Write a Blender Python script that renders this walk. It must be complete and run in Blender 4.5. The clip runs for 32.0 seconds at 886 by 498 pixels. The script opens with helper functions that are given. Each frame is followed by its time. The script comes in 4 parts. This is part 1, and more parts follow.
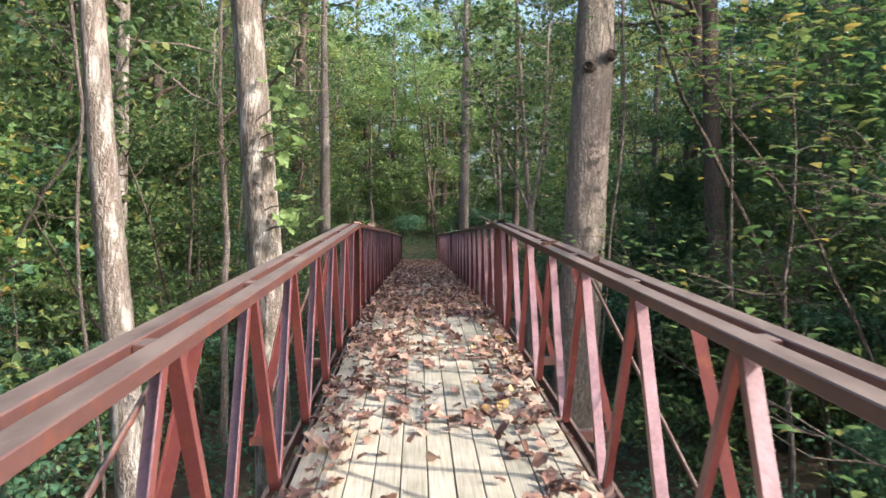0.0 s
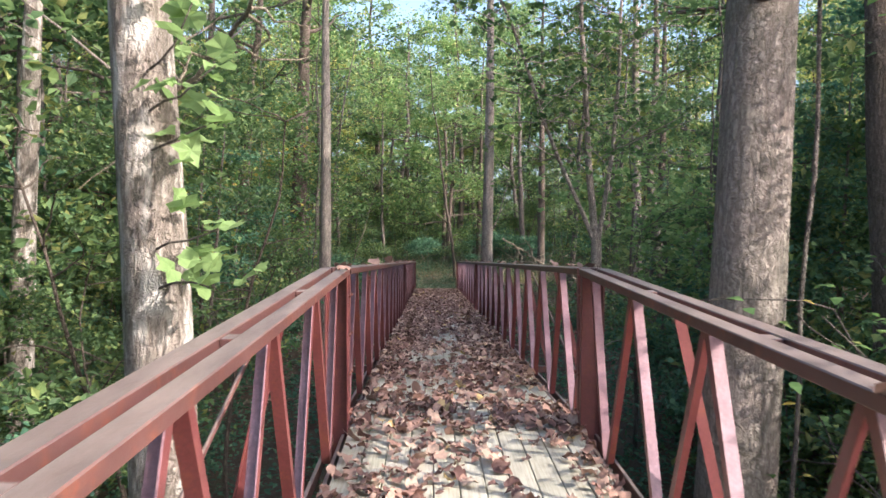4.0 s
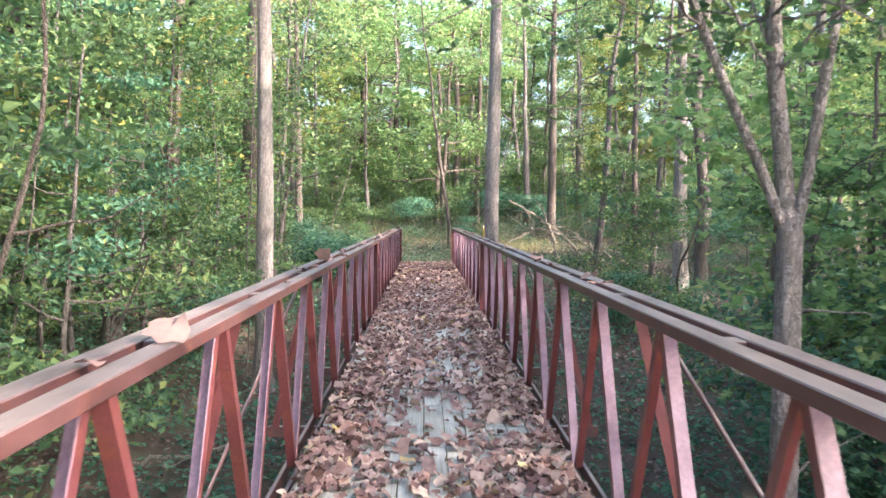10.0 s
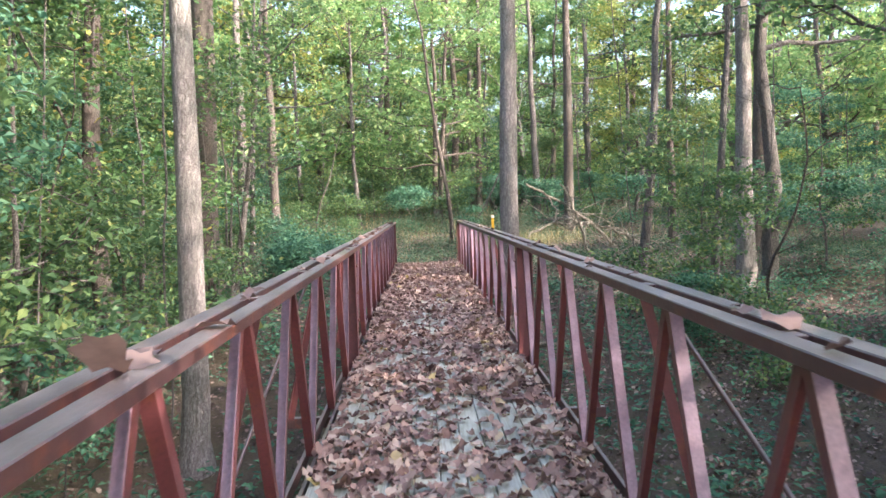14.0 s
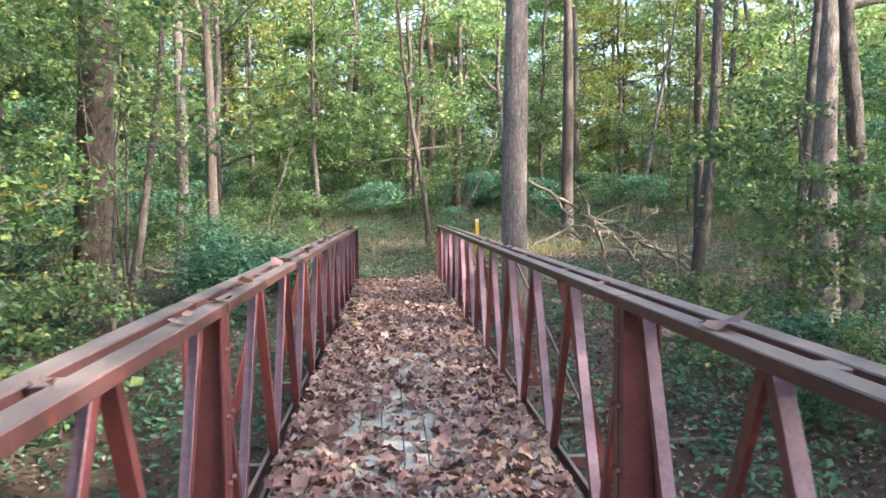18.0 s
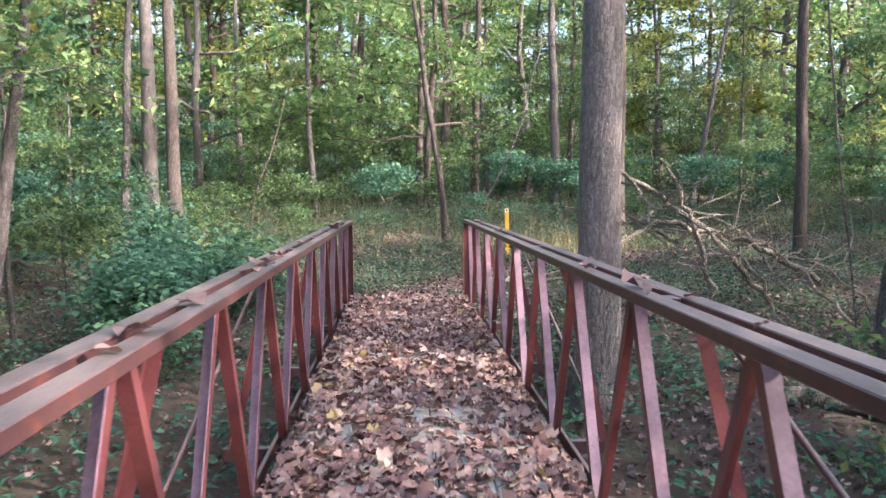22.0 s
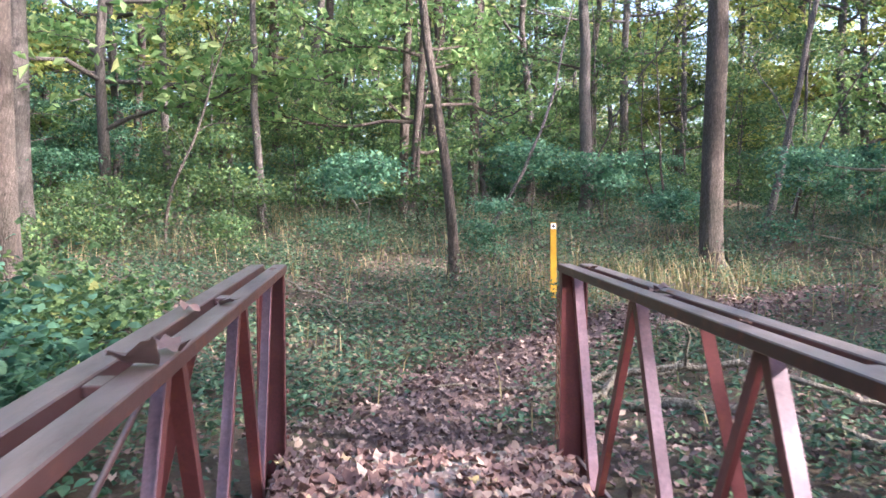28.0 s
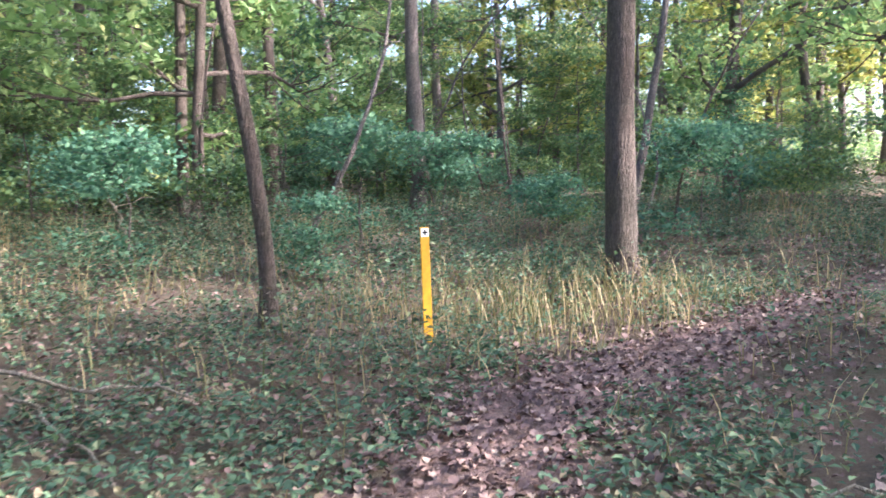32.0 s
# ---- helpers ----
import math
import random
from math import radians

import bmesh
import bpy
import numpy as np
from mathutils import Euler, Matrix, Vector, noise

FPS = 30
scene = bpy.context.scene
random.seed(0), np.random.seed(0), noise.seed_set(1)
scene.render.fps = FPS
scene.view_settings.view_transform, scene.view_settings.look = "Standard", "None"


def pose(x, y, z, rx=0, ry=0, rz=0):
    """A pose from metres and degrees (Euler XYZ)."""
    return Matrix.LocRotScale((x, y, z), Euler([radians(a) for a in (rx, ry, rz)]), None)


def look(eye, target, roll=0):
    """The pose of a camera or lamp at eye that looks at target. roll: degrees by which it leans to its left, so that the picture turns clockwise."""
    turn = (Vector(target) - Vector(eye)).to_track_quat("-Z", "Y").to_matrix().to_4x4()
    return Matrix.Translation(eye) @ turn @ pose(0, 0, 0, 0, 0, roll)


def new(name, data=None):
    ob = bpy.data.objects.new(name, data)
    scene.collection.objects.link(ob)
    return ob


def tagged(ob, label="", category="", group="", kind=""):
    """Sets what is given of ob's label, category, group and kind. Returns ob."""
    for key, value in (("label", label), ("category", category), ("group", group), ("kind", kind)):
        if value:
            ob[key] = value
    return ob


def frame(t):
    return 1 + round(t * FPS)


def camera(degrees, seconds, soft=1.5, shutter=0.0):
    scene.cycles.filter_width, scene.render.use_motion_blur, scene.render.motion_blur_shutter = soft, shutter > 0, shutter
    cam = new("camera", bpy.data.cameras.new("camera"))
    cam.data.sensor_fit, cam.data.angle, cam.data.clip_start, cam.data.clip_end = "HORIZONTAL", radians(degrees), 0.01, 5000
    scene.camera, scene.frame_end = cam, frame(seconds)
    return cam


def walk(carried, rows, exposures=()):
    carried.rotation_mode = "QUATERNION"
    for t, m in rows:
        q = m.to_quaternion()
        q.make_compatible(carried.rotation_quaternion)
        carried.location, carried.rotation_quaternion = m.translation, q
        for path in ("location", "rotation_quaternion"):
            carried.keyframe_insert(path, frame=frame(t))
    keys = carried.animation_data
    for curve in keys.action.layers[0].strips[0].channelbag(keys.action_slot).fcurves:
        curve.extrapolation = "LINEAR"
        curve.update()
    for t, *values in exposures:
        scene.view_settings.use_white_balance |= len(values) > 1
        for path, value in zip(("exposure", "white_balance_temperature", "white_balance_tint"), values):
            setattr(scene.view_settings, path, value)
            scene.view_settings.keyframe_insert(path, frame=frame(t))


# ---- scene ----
cam = camera(56.1, 32.0, shutter=0.5)
# seconds, place, and turn about x, y and z in degrees
ROWS = [
    (0, 0.002, 0.014, 1.549, 89.36, 0.22, -1.77),
    (0.5, -0.017, 0.546, 1.594, 89.58, -0.52, -1.17),
    (1, -0.057, 1.048, 1.630, 89.85, -0.28, -2.14),
    (1.5, 0.004, 1.531, 1.657, 90.00, -0.38, -0.21),
    (2, -0.023, 2.059, 1.667, 90.29, -0.09, -0.79),
    (2.5, -0.040, 2.555, 1.685, 90.16, 0.30, -0.99),
    (3, -0.030, 3.020, 1.739, 90.41, -0.23, 0.48),
    (3.5, -0.069, 3.491, 1.773, 90.65, 0.17, -0.80),
    (5.5, -0.140, 5.555, 1.854, 90.80, -0.90, -0.55),
    (6, -0.118, 6.069, 1.890, 90.45, -0.59, -1.33),
    (6.5, -0.051, 6.511, 1.932, 90.16, -0.88, -0.60),
    (7, -0.034, 6.812, 1.924, 90.00, -1.07, -0.83),
    (7.5, 0.008, 7.348, 1.966, 89.75, -0.21, -1.36),
    (8, 0.068, 7.858, 2.005, 89.20, -0.85, -0.59),
    (8.5, 0.068, 8.393, 2.042, 88.68, -0.35, -1.66),
    (9, 0.086, 8.937, 2.073, 88.15, -0.78, -1.11),
    (9.5, 0.038, 9.484, 2.086, 87.95, -0.79, -1.66),
    (10, 0.052, 10.017, 2.102, 87.73, -0.24, -1.26),
    (10.5, 0.054, 10.617, 2.097, 87.48, 0.07, -1.17),
    (11, 0.072, 11.237, 2.092, 87.16, 0.44, -2.47),
    (11.5, 0.081, 11.828, 2.090, 86.86, -0.07, -1.93),
    (12, 0.037, 12.308, 2.101, 86.54, 0.05, -1.73),
    (12.5, 0.030, 12.936, 2.100, 86.95, -0.02, -1.36),
    (13, -0.027, 13.478, 2.105, 86.96, 0.58, -2.03),
    (13.5, 0.002, 14.046, 2.116, 86.96, 1.00, -0.95),
    (14, -0.009, 14.625, 2.107, 87.04, 1.83, -1.53),
    (14.5, 0.026, 15.213, 2.091, 87.28, 1.33, -0.78),
    (16.5, 0.021, 17.574, 2.098, 87.84, 0.48, -2.02),
    (17, -0.013, 18.173, 2.087, 87.70, 0.61, -2.37),
    (17.5, -0.010, 18.776, 2.106, 87.22, 1.15, -3.30),
    (18, -0.007, 19.364, 2.100, 87.08, 0.58, -3.57),
    (18.5, -0.041, 19.910, 2.120, 86.79, 0.39, -4.12),
    (19, -0.070, 20.531, 2.140, 86.74, 0.24, -3.81),
    (19.5, -0.140, 21.137, 2.126, 87.09, 0.21, -3.79),
    (20, -0.096, 21.652, 2.125, 87.01, 0.40, -1.88),
    (20.5, -0.114, 22.253, 2.112, 86.41, 1.37, -2.88),
    (21, -0.048, 22.854, 2.122, 86.17, 1.01, -2.82),
    (21.5, -0.020, 23.464, 2.123, 86.20, 1.13, -3.12),
    (22, 0.010, 24.011, 2.119, 86.10, 0.47, -2.95),
    (22.5, -0.053, 24.570, 2.104, 86.32, 0.71, -3.54),
    (23, -0.045, 25.129, 2.104, 86.14, 0.47, -3.14),
    (23.5, -0.065, 25.690, 2.091, 86.27, 0.58, -3.98),
    (24, -0.015, 26.227, 2.100, 86.04, 0.66, -4.24),
    (24.5, -0.002, 26.829, 2.079, 85.98, -0.26, -4.09),
    (25, -0.002, 27.412, 2.085, 85.76, -0.20, -3.84),
    (25.5, -0.016, 28.005, 2.095, 85.89, -0.85, -3.29),
    (27.5, -0.124, 30.412, 2.129, 86.01, -0.59, -4.03),
    (28, -0.178, 30.962, 2.123, 86.34, -0.23, -4.95),
    (28.5, -0.149, 31.487, 2.105, 86.27, -0.62, -4.18),
    (29, -0.177, 31.995, 2.084, 85.71, -0.42, -6.33),
    (29.5, -0.117, 32.584, 2.073, 84.62, 0.07, -7.47),
    (30, -0.119, 33.150, 2.089, 84.36, 0.31, -9.07),
    (30.5, -0.061, 33.740, 2.084, 84.05, 0.44, -11.05),
    (31, -0.023, 34.269, 2.080, 84.62, 0.51, -12.80),
    (31.5, -0.009, 34.817, 2.098, 85.14, 1.17, -16.15),
    (32, 0.020, 35.257, 2.118, 85.70, 1.36, -19.43),
]
EXPOSURES = [(0.0, 1.5, 6100, 12), (3.0, 1.72, 5950, 13), (6.0, 2.15, 5950, 14), (8.0, 2.8, 5950, 15), (10.0, 3.0, 5900, 15), (12.0, 3.05, 5850, 13), (14.0, 2.85, 5850, 13), (18.0, 2.75, 5950, 14), (21.0, 2.6, 5800, 19), (25.0, 2.65, 5550, 21), (28.0, 2.68, 5540, 21), (30.0, 2.72, 5480, 22), (32.0, 2.83, 5560, 21)]
walk(cam, [(t, pose(*turned)) for t, *turned in ROWS], EXPOSURES)

# ---- world, sun ----
SUN_AZ, SUN_EL = radians(122), radians(28)      # clockwise from +y, above the horizon
world = bpy.data.worlds.new("sky")
scene.world = world
world.use_nodes = True
wn = world.node_tree
sky = wn.nodes.new("ShaderNodeTexSky")
sky.sky_type, sky.sun_disc = "NISHITA", False
sky.sun_elevation, sky.sun_rotation = SUN_EL, SUN_AZ
sky.dust_density = 4.5
wn.nodes["Background"].inputs["Strength"].default_value = 0.15
wn.links.new(sky.outputs[0], wn.nodes["Background"].inputs["Color"])
sun = new("sun", bpy.data.lights.new("sun", "SUN"))
sun.data.energy, sun.data.angle, sun.data.color = 3.0, radians(0.6), (1.0, 0.88, 0.72)
sun.matrix_world = look((60 * math.sin(SUN_AZ) * math.cos(SUN_EL), 60 * math.cos(SUN_AZ) * math.cos(SUN_EL), 60 * math.sin(SUN_EL)), (0, 0, 0))

# ---- materials ----


def material(name):
    m = bpy.data.materials.new(name)
    m.use_nodes = True
    nt = m.node_tree
    return m, nt, nt.nodes["Principled BSDF"]


def node(nt, kind, **values):
    n = nt.nodes.new(kind)
    for k, v in values.items():
        n.inputs[k].default_value = v
    return n


def ramp(nt, fac, stops):
    r = nt.nodes.new("ShaderNodeValToRGB")
    while len(r.color_ramp.elements) < len(stops):
        r.color_ramp.elements.new(0.5)
    for e, (p, c) in zip(r.color_ramp.elements, stops):
        e.position, e.color = p, (*c, 1)
    nt.links.new(fac, r.inputs[0])
    return r.outputs[0]


def coords(nt, scale, which="Object"):
    tc = nt.nodes.new("ShaderNodeTexCoord")
    mp = nt.nodes.new("ShaderNodeMapping")
    mp.inputs["Scale"].default_value = scale
    nt.links.new(tc.outputs[which], mp.inputs[0])
    return mp.outputs[0]


def noise_tex(nt, vec, scale, detail=4.0, rough=0.6):
    n = node(nt, "ShaderNodeTexNoise", Scale=scale, Detail=detail, Roughness=rough)
    if vec is not None:
        nt.links.new(vec, n.inputs["Vector"])
    return n.outputs["Fac"]


def mix(nt, a, b, fac, mode="MIX"):
    m = nt.nodes.new("ShaderNodeMix")
    m.data_type, m.blend_type = "RGBA", mode
    for i, v in ((0, fac), (6, a), (7, b)):
        if isinstance(v, (int, float)):
            m.inputs[i].default_value = v
        elif isinstance(v, tuple):
            m.inputs[i].default_value = (*v, 1)
        else:
            nt.links.new(v, m.inputs[i])
    return m.outputs[2]


def bump(nt, bsdf, height, strength, distance=0.01):
    b = node(nt, "ShaderNodeBump", Strength=strength, Distance=distance)
    nt.links.new(height, b.inputs["Height"])
    nt.links.new(b.outputs[0], bsdf.inputs["Normal"])


def leaf_material(name, stops, through_light=0.45, rough=0.68):
    """Leaves: a colour for each leaf, part of the light passing through."""
    m, nt, p = material(name)
    geo = nt.nodes.new("ShaderNodeNewGeometry")
    col = ramp(nt, geo.outputs["Random Per Island"], stops)
    vein = noise_tex(nt, coords(nt, (1, 1, 1)), 22.0, 3.0)
    col = mix(nt, col, ramp(nt, vein, [(0.3, (0.72, 0.72, 0.72)), (0.7, (1.2, 1.2, 1.2))]), 0.6, "MULTIPLY")
    p.inputs["Roughness"].default_value = rough
    nt.links.new(col, p.inputs["Base Color"])
    tr = nt.nodes.new("ShaderNodeBsdfTranslucent")
    nt.links.new(col, tr.inputs[0])
    ms = nt.nodes.new("ShaderNodeMixShader")
    ms.inputs[0].default_value = through_light
    nt.links.new(p.outputs[0], ms.inputs[1])
    nt.links.new(tr.outputs[0], ms.inputs[2])
    nt.links.new(ms.outputs[0], nt.nodes["Material Output"].inputs[0])
    return m


def bark_material(name, dark, light, patch=None, scale=1.0):
    """Furrowed bark: plates with dark cracks, fine grain, and large weathered areas."""
    m, nt, p = material(name)
    warp = ramp(nt, noise_tex(nt, coords(nt, (1, 1, 1)), 12.0, 4.0), [(0.2, (0, 0, 0)), (0.8, (2.2, 2.2, 2.2))])
    v = coords(nt, (26 * scale, 26 * scale, 5.0 * scale))
    add = nt.nodes.new("ShaderNodeVectorMath")
    nt.links.new(v, add.inputs[0])
    nt.links.new(warp, add.inputs[1])
    plates = node(nt, "ShaderNodeTexVoronoi", Scale=1.0)
    plates.feature = "DISTANCE_TO_EDGE"
    nt.links.new(add.outputs[0], plates.inputs["Vector"])
    crack = ramp(nt, plates.outputs["Distance"], [(0.0, (0.36, 0.33, 0.31)), (0.25, (1, 1, 1))])
    fine = noise_tex(nt, coords(nt, (30, 30, 9)), 1.6, 6.0, 0.75)
    big = noise_tex(nt, coords(nt, (1, 1, 0.6)), 2.2, 3.0)
    col = mix(nt, ramp(nt, fine, [(0.3, dark), (0.7, light)]), crack, 0.6, "MULTIPLY")
    col = mix(nt, col, ramp(nt, big, [(0.35, (0.68, 0.72, 0.64)), (0.7, (1.18, 1.12, 1.10))]), 0.85, "MULTIPLY")
    if patch:
        col = mix(nt, col, patch, ramp(nt, noise_tex(nt, coords(nt, (6, 6, 1.8)), 1.6, 3.0), [(0.50, (0, 0, 0)), (0.66, (0.8, 0.8, 0.8))]))
    p.inputs["Roughness"].default_value = 0.92
    nt.links.new(col, p.inputs["Base Color"])
    h = mix(nt, crack, ramp(nt, fine, [(0.2, (0, 0, 0)), (0.8, (1, 1, 1))]), 0.45)
    bump(nt, p, h, 1.0, 0.035)
    return m


def paint_material(name, red, worn, top=None):
    """Rust-red weathered steel paint; top: the colour of worn tops; without it, upward-tilted faces carry lilac sky
    light in their colour.
    """
    m, nt, p = material(name)
    v = coords(nt, (1, 1, 1))
    big, fine = noise_tex(nt, v, 3.0, 4.0), noise_tex(nt, v, 70.0, 5.0, 0.75)
    col = ramp(nt, big, [(0.3, red), (0.7, worn)])
    rust = ramp(nt, noise_tex(nt, v, 11.0, 6.0, 0.75), [(0.52, (0, 0, 0)), (0.68, (1, 1, 1))])
    col = mix(nt, col, (0.175, 0.056, 0.032), rust)
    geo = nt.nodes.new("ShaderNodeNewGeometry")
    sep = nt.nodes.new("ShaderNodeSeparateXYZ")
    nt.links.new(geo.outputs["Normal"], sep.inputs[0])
    # Lilac puts the sky's light on upward-tilted faces into the paint colour.
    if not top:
        sky_lit = ramp(nt, noise_tex(nt, v, 6.0, 5.0, 0.7), [(0.3, (0.17, 0.085, 0.102)), (0.7, (0.29, 0.175, 0.21))])
        col = mix(nt, col, sky_lit, ramp(nt, sep.outputs[2], [(0.2, (0, 0, 0)), (0.36, (1, 1, 1))]))
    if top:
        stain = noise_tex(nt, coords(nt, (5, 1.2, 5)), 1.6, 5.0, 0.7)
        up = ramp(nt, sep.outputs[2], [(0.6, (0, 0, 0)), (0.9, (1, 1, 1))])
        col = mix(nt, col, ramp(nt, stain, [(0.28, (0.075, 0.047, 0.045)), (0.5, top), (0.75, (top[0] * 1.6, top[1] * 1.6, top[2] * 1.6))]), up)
    col = mix(nt, col, ramp(nt, fine, [(0.3, (0.6, 0.6, 0.6)), (0.7, (1.3, 1.3, 1.3))]), 0.75, "MULTIPLY")
    nt.links.new(col, p.inputs["Base Color"])
    nt.links.new(ramp(nt, fine, [(0.2, (0.30, 0.30, 0.30)), (0.8, (0.55, 0.55, 0.55))]), p.inputs["Roughness"])
    p.inputs["Specular IOR Level"].default_value = 0.6
    bump(nt, p, fine, 0.3, 0.004)
    return m


def wood_material():
    m, nt, p = material("weathered_board")
    info = nt.nodes.new("ShaderNodeObjectInfo")
    tc = nt.nodes.new("ShaderNodeTexCoord")
    add = nt.nodes.new("ShaderNodeVectorMath")
    comb = nt.nodes.new("ShaderNodeCombineXYZ")
    nt.links.new(info.outputs["Random"], comb.inputs[0])
    mul = nt.nodes.new("ShaderNodeVectorMath")
    mul.operation = "SCALE"
    mul.inputs[3].default_value = 37.0
    nt.links.new(comb.outputs[0], mul.inputs[0])
    nt.links.new(tc.outputs["Object"], add.inputs[0])
    nt.links.new(mul.outputs[0], add.inputs[1])
    mp = nt.nodes.new("ShaderNodeMapping")
    mp.inputs["Scale"].default_value = (60, 2.2, 10)
    nt.links.new(add.outputs[0], mp.inputs[0])
    grain = noise_tex(nt, mp.outputs[0], 1.0, 6.0, 0.65)
    stain = noise_tex(nt, add.outputs[0], 2.3, 4.0)
    col = ramp(nt, grain, [(0.25, (0.27, 0.245, 0.205)), (0.5, (0.45, 0.425, 0.375)), (0.75, (0.57, 0.545, 0.495))])
    col = mix(nt, col, ramp(nt, stain, [(0.3, (0.62, 0.64, 0.55)), (0.65, (1.05, 1.05, 1.02))]), 0.9, "MULTIPLY")
    col = mix(nt, col, ramp(nt, info.outputs["Random"], [(0, (0.82, 0.82, 0.80)), (1, (1.1, 1.08, 1.05))]), 1.0, "MULTIPLY")
    p.inputs["Roughness"].default_value = 0.8
    nt.links.new(col, p.inputs["Base Color"])
    bump(nt, p, grain, 0.35, 0.004)
    return m


def ground_material(name, stops, scale=1.5):
    m, nt, p = material(name)
    v = coords(nt, (1, 1, 1))
    a, b = noise_tex(nt, v, scale, 5.0, 0.7), noise_tex(nt, v, 24.0, 6.0, 0.75)
    col = mix(nt, ramp(nt, a, stops), ramp(nt, b, [(0.25, (0.4, 0.38, 0.36)), (0.75, (1.5, 1.45, 1.4))]), 0.85, "MULTIPLY")
    p.inputs["Roughness"].default_value = 0.95
    nt.links.new(col, p.inputs["Base Color"])
    bump(nt, p, b, 0.8, 0.05)
    return m


GREEN = leaf_material("green_leaf", [(0.0, (0.064, 0.118, 0.052)), (0.45, (0.106, 0.186, 0.074)), (0.85, (0.180, 0.270, 0.090)), (1.0, (0.30, 0.31, 0.10))], 0.5)
COOL = leaf_material("cool_green_leaf", [(0.0, (0.050, 0.125, 0.078)), (0.6, (0.095, 0.215, 0.125)), (1.0, (0.16, 0.29, 0.15))], 0.45)
AUTUMN = leaf_material("turning_leaf", [(0.0, (0.075, 0.165, 0.050)), (0.6, (0.15, 0.26, 0.08)), (0.86, (0.26, 0.30, 0.09)), (0.93, (0.40, 0.33, 0.07)), (1.0, (0.46, 0.35, 0.10))], 0.5)
# Light green; on far trees, sun and haze put into the leaf colour.
PALE = leaf_material("pale_lit_leaf", [(0.0, (0.13, 0.24, 0.08)), (0.5, (0.23, 0.36, 0.13)), (0.9, (0.35, 0.45, 0.18)), (1.0, (0.46, 0.46, 0.18))], 0.55)
# Sunlit copy of the green leaf: warm sunshine put into its colour.
SUNNY = leaf_material("sunlit_yellow_leaf", [(0.0, (0.20, 0.26, 0.06)), (0.5, (0.36, 0.40, 0.10)), (0.9, (0.52, 0.50, 0.16)), (1.0, (0.62, 0.52, 0.16))], 0.5)
LITTER = leaf_material("fallen_leaf", [(0.0, (0.12, 0.060, 0.050)), (0.3, (0.225, 0.124, 0.098)), (0.7, (0.355, 0.224, 0.178)), (0.97, (0.485, 0.352, 0.275)), (1.0, (0.50, 0.36, 0.13))], 0.12, 0.8)
SEDGE = leaf_material("dull_green_leaf", [(0.0, (0.040, 0.082, 0.046)), (0.5, (0.075, 0.145, 0.078)), (0.82, (0.14, 0.205, 0.095)), (0.92, (0.20, 0.17, 0.095)), (1.0, (0.26, 0.19, 0.12))], 0.35)
OLD = leaf_material("rotting_leaf", [(0.0, (0.07, 0.042, 0.036)), (0.4, (0.145, 0.090, 0.077)), (0.8, (0.26, 0.172, 0.143)), (1.0, (0.42, 0.31, 0.235))], 0.1, 0.85)
DRY = leaf_material("dry_grass", [(0.0, (0.10, 0.13, 0.04)), (0.5, (0.24, 0.20, 0.09)), (1.0, (0.42, 0.33, 0.17))], 0.3)
BARK = bark_material("grey_bark", (0.085, 0.070, 0.064), (0.25, 0.215, 0.20), None, 0.85)
BARK_DARK = bark_material("dark_bark", (0.06, 0.046, 0.038), (0.21, 0.165, 0.14))
BARK_PALE = bark_material("pale_mottled_bark", (0.16, 0.135, 0.12), (0.40, 0.35, 0.32), (0.64, 0.60, 0.56))
BARK_LIGHT = bark_material("light_grey_bark", (0.175, 0.146, 0.134), (0.47, 0.41, 0.385), None, 0.7)
DEAD = bark_material("bare_wood", (0.20, 0.16, 0.12), (0.48, 0.42, 0.34))
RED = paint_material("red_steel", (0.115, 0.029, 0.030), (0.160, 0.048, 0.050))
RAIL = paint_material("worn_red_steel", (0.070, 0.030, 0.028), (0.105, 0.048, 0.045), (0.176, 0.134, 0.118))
BOARD = wood_material()
EARTH = ground_material("forest_floor", [(0.3, (0.045, 0.035, 0.022)), (0.5, (0.10, 0.070, 0.045)), (0.75, (0.06, 0.075, 0.03))])
DIRT = ground_material("trodden_earth", [(0.3, (0.095, 0.062, 0.052)), (0.7, (0.185, 0.122, 0.102))], 3.0)


def plain(name, colour, rough=0.5, metal=0.0):
    m, nt, p = material(name)
    f = noise_tex(nt, coords(nt, (1, 1, 1)), 18.0, 4.0)
    nt.links.new(mix(nt, colour, ramp(nt, f, [(0.3, (0.8, 0.8, 0.8)), (0.7, (1.1, 1.1, 1.1))]), 1.0, "MULTIPLY"), p.inputs["Base Color"])
    p.inputs["Roughness"].default_value, p.inputs["Metallic"].default_value = rough, metal
    return m


YELLOW = plain("yellow_plastic", (0.62, 0.34, 0.012), 0.5)
WHITE = plain("white_label", (0.75, 0.75, 0.72), 0.5)
BLACK = plain("black_print", (0.02, 0.02, 0.02), 0.6)
CHAIN = plain("rusty_chain", (0.24, 0.13, 0.09), 0.5, 0.6)
STEEL = plain("bolt_steel", (0.22, 0.10, 0.08), 0.45, 0.4)

# ---- mesh helpers ----


def link(name, mesh, mat, parent=None, label=""):
    if mat is not None and not mesh.materials:
        mesh.materials.append(mat)
    ob = new(name, mesh)
    ob.parent = parent
    return tagged(ob, label) if label else ob


def part(name, bm, mat, parent, label="", smooth=False):
    me = bpy.data.meshes.new(name)
    bm.to_mesh(me)
    bm.free()
    if smooth:
        me.shade_smooth()
    return link(name, me, mat, parent, label)


